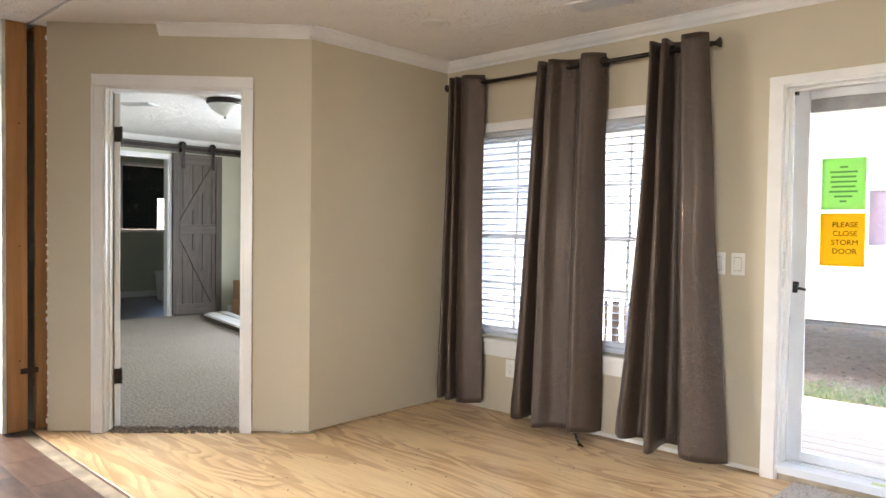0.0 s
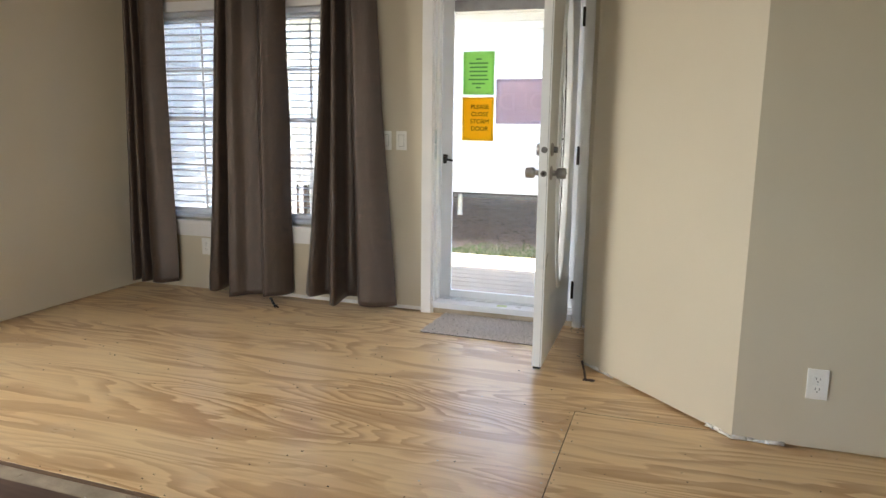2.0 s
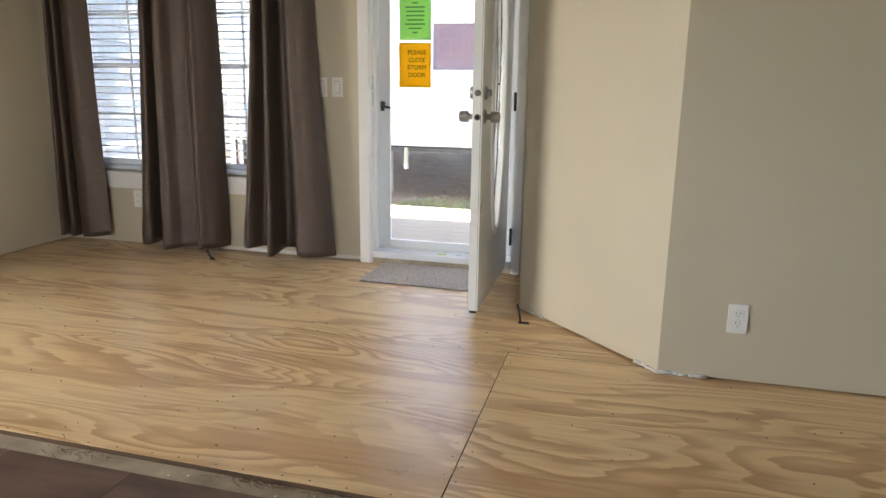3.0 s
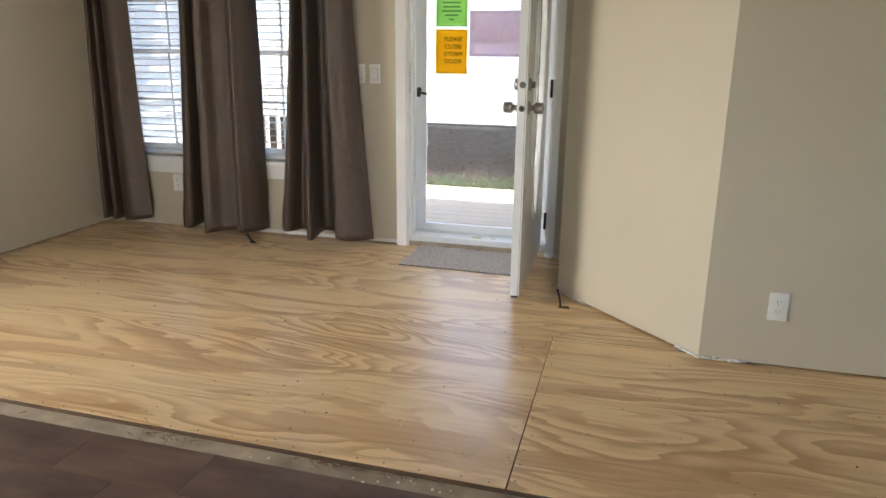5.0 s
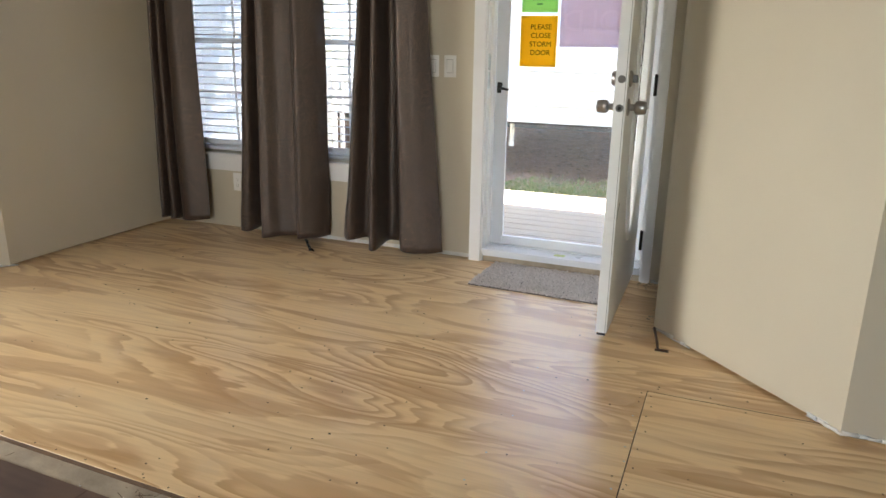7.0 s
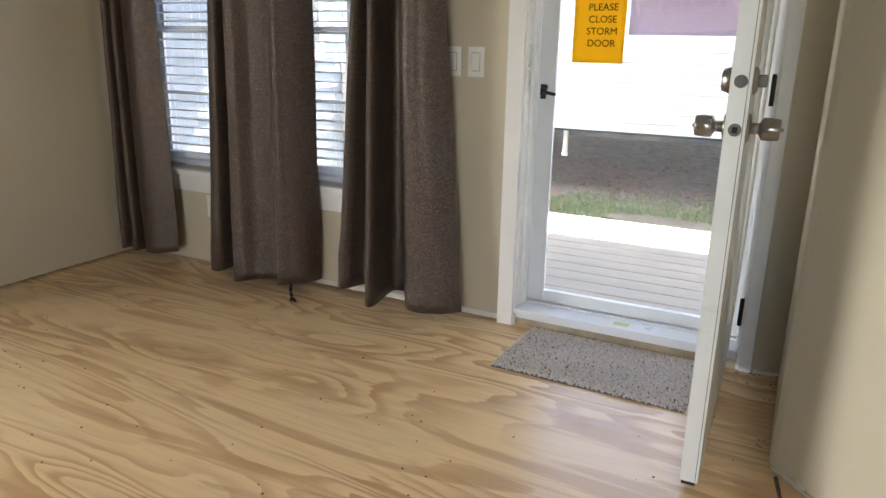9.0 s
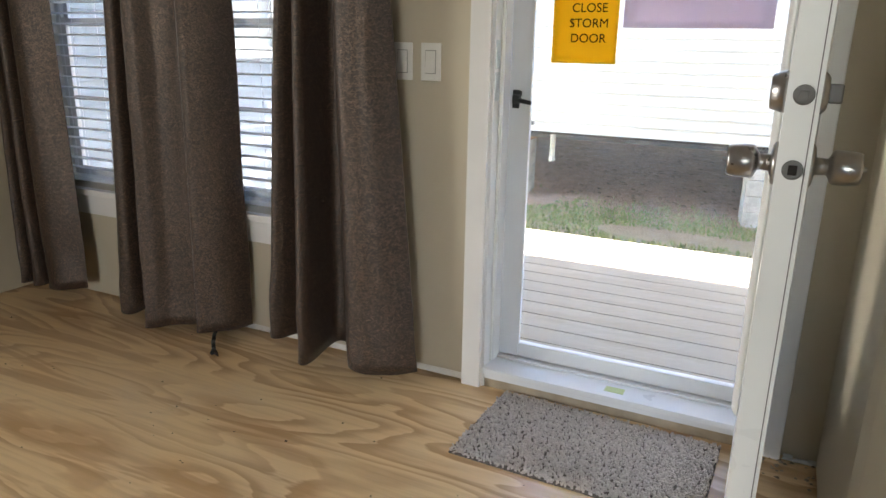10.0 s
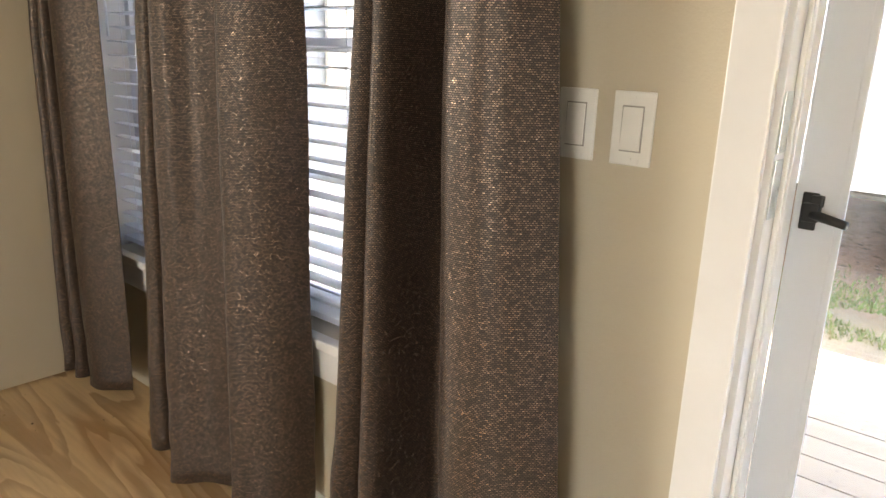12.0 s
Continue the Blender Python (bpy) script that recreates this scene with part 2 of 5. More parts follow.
def ground_material():
    m = mat("ground_sand_soil", (0.3, 0.24, 0.16), 0.95)
    n = Nodes(m)
    v = n.coords()
    sep = n.add("SeparateXYZ", Vector=v)
    wob = n.noise(v, 1.4, 4)
    yy = n.math("ADD", sep.outputs[1], n.math("MULTIPLY", wob, 1.2))
    band = n.ramp(n.math("MULTIPLY", n.math("ADD", yy, -7.9), 0.4), [(0.0, (0.55, 0.47, 0.33)), (0.2, (0.52, 0.42, 0.28)), (0.45, (0.42, 0.34, 0.21)), (0.7, (0.6, 0.4, 0.27)), (1.0, (0.66, 0.44, 0.31))])
    fine = n.noise(v, 18, 6, 0.75)
    mid = n.ramp(n.noise(v, 3.5, 4, 0.6), [(0.35, (0, 0, 0)), (0.7, (1, 1, 1))])
    band = n.mix(n.math("MULTIPLY", mid, 0.35), band, (0.2, 0.13, 0.08))
    n.link(n.mix(n.ramp(fine, [(0.45, (0, 0, 0)), (0.75, (0.6, 0.6, 0.6))]), band, (0.2, 0.14, 0.09)), n.p.inputs["Base Color"])
    n.bump(n.math("ADD", fine, n.math("MULTIPLY", mid, 0.6)), 1.0, 0.06)
    return m


def carpet_material(name, a, b, scale):
    m = mat(name, a, 0.95, 0.0, 0.1)
    n = Nodes(m)
    v = n.coords()
    f = n.noise(v, scale, 4, 0.7)
    c = n.noise(v, 2.2, 4)
    col = n.mix(n.ramp(f, [(0.35, (0, 0, 0)), (0.65, (1, 1, 1))]), a, b)
    n.link(n.mix(n.math("MULTIPLY", c, 0.35), col, tuple(0.6 * x for x in a)), n.p.inputs["Base Color"])
    n.bump(f, 0.9, 0.012)
    return m


def glass_material():
    m = mat("clear_glass", (0.98, 0.99, 0.99), 0.0)
    p = m.node_tree.nodes["Principled BSDF"]
    p.inputs["Transmission Weight"].default_value = 1.0
    p.inputs["IOR"].default_value = 1.45
    return m


def dusty_glass_material():
    """Clear glass with a thin film of dust and dried drips."""
    m = mat("dusty_glass", (0.98, 0.99, 0.99), 0.0)
    n = Nodes(m)
    n.p.inputs["Transmission Weight"].default_value = 1.0
    n.p.inputs["IOR"].default_value = 1.45
    film = n.add("BsdfTranslucent", Color=(0.85, 0.85, 0.83, 1))
    v = n.coords((3, 3, 1.2))
    drip = n.noise(v, 4, 6, 0.7)
    speck = n.ramp(n.noise(n.coords(), 160, 2), [(0.68, (0, 0, 0)), (0.74, (1, 1, 1))])
    f = n.math("ADD", n.math("MULTIPLY", n.ramp(drip, [(0.4, (0, 0, 0)), (0.75, (1, 1, 1))]), 0.05), n.math("ADD", n.math("MULTIPLY", speck, 0.06), 0.015))
    mx = n.add("MixShader", Fac=f)
    n.link(n.p.outputs[0], mx.inputs[1])
    n.link(film.outputs[0], mx.inputs[2])
    n.link(mx.outputs[0], n.t.nodes["Material Output"].inputs[0])
    return m


def sheet_material(name, color, through=0.5):
    """Printed sheet that lets some daylight through."""
    m = mat(name, color, 0.35)
    n = Nodes(m)
    tr = n.add("BsdfTranslucent", Color=(*color, 1))
    mx = n.add("MixShader", Fac=through)
    n.link(n.p.outputs[0], mx.inputs[1])
    n.link(tr.outputs[0], mx.inputs[2])
    v = n.coords()
    f = n.noise(v, 30, 3)
    n.link(n.mix(f, tuple(c * 0.93 for c in color), color), n.p.inputs["Base Color"])
    n.link(mx.outputs[0], n.t.nodes["Material Output"].inputs[0])
    return m


SLAT = sheet_material("white_blind_slat", (0.9, 0.92, 0.95), 0.65)
CEIL, PLY, PLANK, CLOTH = ceiling_material(), plywood_material(), plank_material(), curtain_material()
STUD = wood_material("pine_stud", (0.52, 0.27, 0.1), (0.34, 0.15, 0.05), "z", 1.0)
DECK = wood_material("weathered_deck_board", (0.33, 0.29, 0.235), (0.24, 0.205, 0.16), "x", 1.0, 0.8)
BARN = wood_material("grey_stained_barn_wood", (0.13, 0.1, 0.08), (0.05, 0.038, 0.03), "z", 1.4)
PLYEDGE = wood_material("plywood_edge", (0.15, 0.085, 0.04), (0.035, 0.02, 0.012), "x", 6.0, 0.8)
GROUND = ground_material()
CARPET = carpet_material("bedroom_carpet", (0.17, 0.14, 0.115), (0.46, 0.4, 0.34), 55)
BATHFLOOR = worn("dark_bath_floor", (0.05, 0.042, 0.04), 0.4, 0.2, 6)
TUFT = carpet_material("mat_pile", (0.62, 0.56, 0.52), (0.96, 0.9, 0.86), 75)
GLASS, DUSTY = glass_material(), dusty_glass_material()
ORANGE, GREEN = sheet_material("orange_paper", (0.98, 0.6, 0.012), 0.4), sheet_material("green_paper", (0.45, 0.82, 0.22), 0.45)
PURPLE, PALE = sheet_material("faded_red_back", (0.8, 0.68, 0.76), 0.55), sheet_material("faded_letter", (0.84, 0.72, 0.8), 0.55)
INK, GREENINK = mat("black_ink", (0.012, 0.01, 0.008), 0.9, 0.0, 0.05), mat("dark_green_ink", (0.12, 0.33, 0.07), 0.5)
NIGHT = worn("dark_window_shade", (0.03, 0.035, 0.038), 0.25, 0.2, 5)
FROST = worn("frosted_lamp_glass", (0.75, 0.74, 0.7), 0.4, 0.03, 10)
TAG = mat("pale_green_sticker", (0.55, 0.62, 0.3), 0.6)


def leaf_material():
    m = mat("grass_blade", (0.09, 0.14, 0.03), 0.7)
    n = Nodes(m)
    g = n.add("NewGeometry")
    n.link(n.ramp(g.outputs["Random Per Island"], [(0.0, (0.12, 0.19, 0.04)), (0.6, (0.22, 0.28, 0.07)), (1.0, (0.42, 0.35, 0.17))]), n.p.inputs["Base Color"])
    return m


BLADE = leaf_material()


# ---- building helpers ----
def box(bm, a, b):
    """An axis-aligned block between two corners."""
    x0, y0, z0 = (min(p, q) for p, q in zip(a, b))
    x1, y1, z1 = (max(p, q) for p, q in zip(a, b))
    v = [bm.verts.new(c) for c in ((x0, y0, z0), (x1, y0, z0), (x1, y1, z0), (x0, y1, z0), (x0, y0, z1), (x1, y0, z1), (x1, y1, z1), (x0, y1, z1))]
    for f in ((0, 3, 2, 1), (4, 5, 6, 7), (0, 1, 5, 4), (1, 2, 6, 5), (2, 3, 7, 6), (3, 0, 4, 7)):
        bm.faces.new([v[i] for i in f])
    return bm


def blocks(*pairs, bevel=0.0):
    bm = bmesh.new()
    for a, b in pairs:
        box(bm, a, b)
    if bevel:
        bmesh.ops.bevel(bm, geom=list(bm.edges), offset=bevel, segments=2, affect="EDGES", profile=0.6)
    return bm


def rod_mesh(bm, a, b, r0, r1=None, seg=20, caps=True):
    """A round bar from a to b."""
    a, b = Vector(a), Vector(b)
    r1 = r0 if r1 is None else r1
    q = (b - a).to_track_quat("Z", "Y")
    rings = [[bm.verts.new(c + q @ Vector((r * math.cos(2 * math.pi * i / seg), r * math.sin(2 * math.pi * i / seg), 0))) for i in range(seg)] for c, r in ((a, r0), (b, r1))]
    for i in range(seg):
        bm.faces.new((rings[0][i], rings[0][(i + 1) % seg], rings[1][(i + 1) % seg], rings[1][i]))
    if caps:
        bm.faces.new(rings[0][::-1])
        bm.faces.new(rings[1])
    return bm


def turned(a, axis, profile, seg=24):
    """A turned shape: (distance along the axis, radius) pairs from the point a."""
    bm = bmesh.new()
    q = Vector(axis).normalized().to_track_quat("Z", "Y")
    rings = []
    for d, r in profile:
        rings.append([bm.verts.new(Vector(a) + q @ Vector((r * math.cos(2 * math.pi * i / seg), r * math.sin(2 * math.pi * i / seg), d))) for i in range(seg)])
    for p, n in zip(rings, rings[1:]):
        for i in range(seg):
            bm.faces.new((p[i], p[(i + 1) % seg], n[(i + 1) % seg], n[i]))
    bm.faces.new(rings[0][::-1])
    bm.faces.new(rings[-1])
    return bm


def prism(points, z0, z1):
    """An upright block over a plan outline (counter-clockwise)."""
    bm = bmesh.new()
    lo = [bm.verts.new((x, y, z0)) for x, y in points]
    hi = [bm.verts.new((x, y, z1)) for x, y in points]
    bm.faces.new(lo[::-1])
    bm.faces.new(hi)
    for i in range(len(points)):
        j = (i + 1) % len(points)
        bm.faces.new((lo[i], lo[j], hi[j], hi[i]))
    return bm


def extrude_profile(profile, a, b, side):
    """A moulding: profile of (out from the wall, up) run from a to b on the floor plan; side is the way out of the wall."""
    bm = bmesh.new()
    a, b, s = Vector(a), Vector(b), Vector(side)
    ends = [[bm.verts.new(p + s * o + Vector((0, 0, u))) for o, u in profile] for p in (a, b)]
    k = len(profile)
    for i in range(k):
        j = (i + 1) % k
        bm.faces.new((ends[0][i], ends[0][j], ends[1][j], ends[1][i]))
    bm.faces.new(ends[0][::-1])
    bm.faces.new(ends[1])
    return bm


def mesh_of(name, bm, material, smooth=False):
    bmesh.ops.recalc_face_normals(bm, faces=list(bm.faces))
    me = bpy.data.meshes.new(name)
    bm.to_mesh(me)
    bm.free()
    me.materials.append(material)
    if smooth:
        me.shade_smooth()
    return me


def part(name, bm, material, parent, label="", smooth=False):
    """Links a bmesh as one mesh object under a thing or part."""
    ob = new(name, mesh_of(name, bm, material, smooth))
    ob.parent = parent
    return tagged(ob, label)


def structure(name, bm, material, label, category):
    return tagged(new(name, mesh_of(name, bm, material)), label, category, "", "structure")


def thing(name, at, label, category, group="", kind="", rz=0.0):
    ob = new(name)
    ob.matrix_world = pose(*at, 0, 0, rz)
    ob.empty_display_size = 0.1
    return tagged(ob, label, category, group, kind)


def lettering(name, body, size, place, material, parent, label=""):
    """Words in the built-in font as a flat mesh; place is a pose in the parent's space."""
    cu = bpy.data.curves.new(name, "FONT")
    cu.body, cu.size, cu.align_x, cu.align_y, cu.offset, cu.extrude = body, size, "CENTER", "CENTER", 0.0, 0.0002
    tmp = bpy.data.objects.new(name, cu)
    scene.collection.objects.link(tmp)
    bpy.context.view_layer.update()
    me = bpy.data.meshes.new_from_object(tmp.evaluated_get(bpy.context.evaluated_depsgraph_get()))
    bpy.data.objects.remove(tmp)
    me.materials.clear()
    me.materials.append(material)
    ob = new(name, me)
    ob.parent = parent
    ob.matrix_local = place
    return tagged(ob, label)


# ---- setting: front room ----
TOP = 2.41
N = 4.06          # inner face of the window wall
GAPZ = 0.011      # bare walls stop short of the subfloor
SX, SY = -4.40, 1.735

structure("wall_north", blocks(
    ((-3.3, N, GAPZ), (-3.02, N + 0.14, TOP)), ((-3.02, N, GAPZ), (-2.28, N + 0.14, 0.5)), ((-3.02, N, 1.9), (-2.28, N + 0.14, TOP)),
    ((-2.28, N, GAPZ), (-2.185, N + 0.14, TOP)), ((-2.185, N, GAPZ), (-1.445, N + 0.14, 0.5)), ((-2.185, N, 1.9), (-1.445, N + 0.14, TOP)),
    ((-1.445, N, GAPZ), (-0.94, N + 0.14, TOP)), ((-0.94, N, 1.985), (-0.02, N + 0.14, TOP)), ((-0.02, N, GAPZ), (0.25, N + 0.14, TOP))),
    WALL, "beige painted wall with two windows and a door", "wall")
structure("wall_west", prism([(-3.3, N), (-3.3, 2.912), (-3.2, 2.87), (-3.2, N)], GAPZ, TOP), WALL, "beige painted side wall beside the curtains", "wall")
structure("wall_alcove", blocks(((0.105, 3.449, GAPZ), (0.2, N, TOP))), WALL, "narrow beige wall behind the open door", "wall")
structure("wall_angled_east", prism([(0.105, 3.449), (0.107, 3.43), (0.121, 3.4085), (0.762, 2.753), (0.85, 2.82), (0.2, 3.5)], GAPZ, TOP), WALL, "beige angled wall with an unfinished foot", "wall")
structure("wall_east_return", blocks(((0.762, 2.753, GAPZ), (9.1, 2.853, TOP))), WALL, "beige wall with a white outlet", "wall")

# angled wall with the bedroom doorway: local x runs along the wall from its outer corner, local y into the bedroom
DIAG = pose(-3.2, 2.87, 0, 0, 0, 225)


def on_diag(ob):
    ob.matrix_world = DIAG
    return ob


D0, D1, DH = 0.395, 1.215, 2.05
on_diag(structure("wall_angled_west", blocks(((0.0, -0.1, GAPZ), (D0, 0, TOP)), ((D0, -0.1, DH), (D1, 0, TOP)), ((D1, -0.1, GAPZ), (1.535, 0, TOP))),
                  WALL, "beige angled wall with an open bedroom doorway", "wall"))

# cut ends of the partition on the line where the two halves of the home meet
structure("wall_partition", blocks(((-9.1, 1.588, 0), (-4.425, 1.61, TOP)), ((-9.1, 1.8, 0), (-4.44, 1.815, TOP))), DRYWALL, "cut partition wall with bare gypsum edges", "wall")
for y0, y1, x0, tone in ((1.612, 1.72, -4.42, ""), (1.762, 1.848, -4.40, "")):
    st = thing("wall_stud", (x0 - 0.02, (y0 + y1) / 2, 0), "rough orange pine stud in the cut wall end", "stud", "cut wall studs", "structure")
    part("stud", blocks(((-0.02, (y0 - y1) / 2, 0.0), (0.02, (y1 - y0) / 2, TOP)), bevel=0.003), STUD, st)
    part("top_plate", blocks(((-0.3, (y0 - y1) / 2 + 0.004, TOP - 0.04), (-0.022, (y1 - y0) / 2 - 0.004, TOP)), bevel=0.002), STUD, st)
    for z in (0.42, 1.1, 1.82):
        part("nail_head", turned((0.02, 0.012, z), (1, 0, 0), [(0, 0.005), (0.002, 0.005), (0.003, 0.002)], 10), RUST, st)
bolt = thing("tie_bolt", (-4.39, 1.725, 0.36), "dark steel tie strap across the gap between studs", "bolt")
part("strap", blocks(((-0.012, -0.05, -0.016), (0.0, 0.045, 0.016)), bevel=0.003), RUST, bolt)
part("bolt_head", turned((0.0, -0.02, 0), (1, 0, 0), [(0, 0.011), (0.008, 0.011), (0.009, 0.008)], 6), RUST, bolt)
# torn gypsum edge
bm = bmesh.new()
for i in range(46):
    z = 0.05 + i * 0.05 + random.uniform(-0.01, 0.01)
    w = random.choice((0.001, 0.002, 0.003, 0.008))
    a = random.uniform(0, 0.02)
    box(bm, (1.532 - a * 0.3, 0.0005, z), (1.536 + w, 0.002, z + random.uniform(0.004, 0.03)))
on_diag(tagged(new("gypsum_edge", mesh_of("gypsum_edge", bm, DRYWALL)), "torn ragged white gypsum edge on the cut wall", "trim", "", "structure"))

# unseen far walls that close the living room behind the walk, opened for added lamps
structure("wall_south", blocks(((-6.2, -4.2, 0), (0.3, -4.06, TOP)), ((2.1, -4.2, 0), (3.3, -4.06, TOP)), ((0.3, -4.2, 0), (2.1, -4.06, 0.8)), ((0.3, -4.2, 2.2), (2.1, -4.06, TOP))), WALL, "plain beige living room back wall", "wall")
# end wall set close in, out of view, to keep the east side dim
structure("wall_east", blocks(((3.2, -4.06, 0), (3.3, 2.753, TOP))), WALL, "unseen beige end wall added to cut light from the east", "wall")
structure("wall_west_living", blocks(((-6.3, -4.06, 0), (-6.2, -1.15, TOP)), ((-6.3, 1.35, 0), (-6.2, 1.58, TOP)), ((-6.3, -1.15, 0), (-6.2, 1.35, 0.75)), ((-6.3, -1.15, 2.25), (-6.2, 1.35, TOP))), WALL, "plain beige living room side wall", "wall")

# ceilings, with the dark joint between the halves of the home
structure("ceiling", blocks(((-9.2, 1.742, TOP), (-3.29, 6.35, TOP + 0.05)), ((-3.29, 1.742, TOP), (9.2, N + 0.14, TOP + 0.05))), CEIL, "white textured ceiling with knocked-down patches", "ceiling")
structure("ceiling_living", blocks(((-9.2, -4.2, TOP + 0.002), (9.2, 1.722, TOP + 0.05))), CEIL, "white textured living room ceiling", "ceiling")
structure("ceiling_joint", blocks(((-9.2, 1.70, TOP + 0.05), (9.2, 1.76, TOP + 0.08))), GAP, "dark open joint between two ceiling halves", "ceiling")
structure("roof_deck", blocks(((-9.4, -4.5, TOP + 0.16), (-3.2, 6.4, TOP + 0.22)), ((-3.2, -4.5, TOP + 0.16), (9.5, 4.3, TOP + 0.22))), ROOFING, "grey roof over the home", "roof")

# crown moulding
CROWN = [(0, -0.066), (0.008, -0.066), (0.014, -0.052), (0.03, -0.04), (0.046, -0.02), (0.052, -0.01), (0.062, -0.008), (0.062, 0), (0, 0)]
structure("trim_crown_north", extrude_profile(CROWN, (-3.2, N, TOP), (0.1, N, TOP), (0, -1, 0)), TRIM, "white crown moulding over the curtains", "moulding")
structure("trim_crown_west", extrude_profile(CROWN, (-3.2, 2.845, TOP), (-3.2, N, TOP), (1, 0, 0)), TRIM, "white crown moulding on the side wall", "moulding")
s2 = math.sqrt(0.5)
structure("trim_crown_angled", extrude_profile(CROWN, (-3.2 + 0.004, 2.87 + 0.004, TOP), (-3.2 - 0.89 * s2, 2.87 - 0.89 * s2, TOP), (s2, -s2, 0)), TRIM, "length of white crown moulding cut off short", "moulding")

# strip of bare wall board along the foot of the window wall and mud left at two corners
structure("trim_bare_foot", blocks(((-2.0, N - 0.002, GAPZ), (-0.998, N + 0.01, 0.034))), DRYWALL, "unpainted strip where a baseboard was taken off", "trim")


def mud(at, length, turn, seed):
    """A lumpy line of dried joint compound at a wall's foot."""
    rnd = random.Random(seed)
    bm = bmesh.new()
    x = 0.0
    while x < length:
        w = rnd.uniform(0.015, 0.05)
        h = rnd.uniform(0.005, 0.017)
        box(bm, (x, -rnd.uniform(0.002, 0.006), 0.004), (x + w, 0.0, 0.004 + h))
        x += w * rnd.uniform(0.7, 1.0)
    bmesh.ops.subdivide_edges(bm, edges=list(bm.edges), cuts=1)
    for v in bm.verts:
        v.co += Vector((rnd.uniform(-1, 1), rnd.uniform(-0.6, 0.2), rnd.uniform(-0.5, 0.5))) * 0.004
    ob = new("joint_compound", mesh_of("joint_compound", bm, DRYWALL, True))
    ob.matrix_world = pose(*at, 0, 0, turn)
    tagged(ob, "dried white joint compound at the wall's foot", "plaster", "plaster remains", "structure")


mud((-3.33, 2.74, 0), 0.19, 45, 4)
mud((0.674, 2.845, 0), 0.12, -46, 5)
mud((0.768, 2.752, 0), 0.17, 0, 6)
mud((0.115, 3.415, 0), 0.2, -46, 7)
mud((0.02, 4.055, 0), 0.08, 0, 8)

# ---- doorway to the bedroom: jamb, casing and stops ----
dw = on_diag(thing("door_1", (0, 0, 0), "white cased doorway opening to a carpeted bedroom", "doorway", "", "structure"))
dw.matrix_world = DIAG


def casing_leg(x0, x1, z0, z1, inner):
    """Flat casing with a raised outer band and a rounded inner bead."""
    bm = blocks(((x0, 0.0, z0), (x1, 0.014, z1)), bevel=0.003)
    o = (x0, x0 + 0.016) if inner > 0 else (x1 - 0.016, x1)
    i = (x1 - 0.012, x1 - 0.002) if inner > 0 else (x0 + 0.002, x0 + 0.012)
    for a, b, d in ((*o, 0.019), (*i, 0.017)):
        box(bm, (a, 0.004, z0 + 0.001), (b, d, z1 - 0.001))
    return bm


part("casing", casing_leg(D0 - 0.055, D0 + 0.006, 0.0, DH - 0.006, 1), TRIM, dw)
part("casing", casing_leg(D1 - 0.006, D1 + 0.06, 0.0, DH - 0.006, -1), TRIM, dw)
bm = blocks(((D0 - 0.055, 0, DH - 0.005), (D1 + 0.06, 0.014, DH + 0.062)), bevel=0.003)
box(bm, (D0 - 0.054, 0.004, DH + 0.046), (D1 + 0.059, 0.019, DH + 0.061))
box(bm, (D0 - 0.02, 0.004, DH - 0.004), (D1 + 0.02, 0.017, DH + 0.006))
part("head_casing", bm, TRIM, dw)
part("jamb", blocks(((D0, -0.115, 0), (D0 + 0.018, -0.001, DH - 0.001)), ((D0 + 0.018, -0.075, 0), (D0 + 0.028, -0.04, DH - 0.02)), bevel=0.002), TRIM, dw)
part("jamb", blocks(((D1 - 0.018, -0.115, 0), (D1, -0.001, DH - 0.001)), ((D1 - 0.028, -0.075, 0), (D1 - 0.018, -0.04, DH - 0.02)), bevel=0.002), TRIM, dw)
part("head_jamb", blocks(((D0 + 0.018, -0.115, DH - 0.019), (D1 - 0.018, -0.001, DH - 0.001)), bevel=0.002), TRIM, dw)

bd = thing("bedroom_door", (-4.1, 2.112, 0.012), "white bedroom door standing wide open on black hinges", "door", "", "", 160)
part("slab", blocks(((0.0, -0.0175, 0), (0.78, 0.0175, 2.01)), bevel=0.002), DOORW, bd)
for z in (0.26, 1.72):
    h = part("hinge", turned((-0.006, -0.022, z), (0, 0, 1), [(0, 0.007), (0.09, 0.007), (0.094, 0.004)], 12), IRON, bd, "black butt hinge")
    part("leaf", blocks(((-0.004, -0.017, z), (-0.0005, 0.016, z + 0.09)), ((-0.036, -0.026, z + 0.002), (-0.008, -0.022, z + 0.02)), ((-0.036, -0.026, z + 0.036), (-0.008, -0.022, z + 0.054)), ((-0.036, -0.026, z + 0.07), (-0.008, -0.022, z + 0.088))), IRON, h)

# ---- front door opening: jamb, casing, sill ----
d2 = thing("door_2", (-0.48, N, 0), "white casing and jamb round the front door", "doorway", "", "structure")
L, R, H = -0.46, 0.46, 1.985


def flat_casing(x0, x1, z0, z1):
    bm = blocks(((x0, -0.016, z0), (x1, -0.0005, z1)), bevel=0.003)
    return bm


part("casing", flat_casing(L - 0.055, L + 0.012, 0.0, H - 0.012), TRIM, d2)
part("casing", flat_casing(R - 0.012, R + 0.032, 0.0, H - 0.012), TRIM, d2)
part("head_casing", flat_casing(L - 0.055, R + 0.032, H - 0.0115, H + 0.032), TRIM, d2)
part("jamb", blocks(((L, 0, 0.0), (L + 0.022, 0.14, H - 0.001)), ((L + 0.022, 0.052, 0.08), (L + 0.034, 0.09, H - 0.022)), bevel=0.002), TRIM, d2)
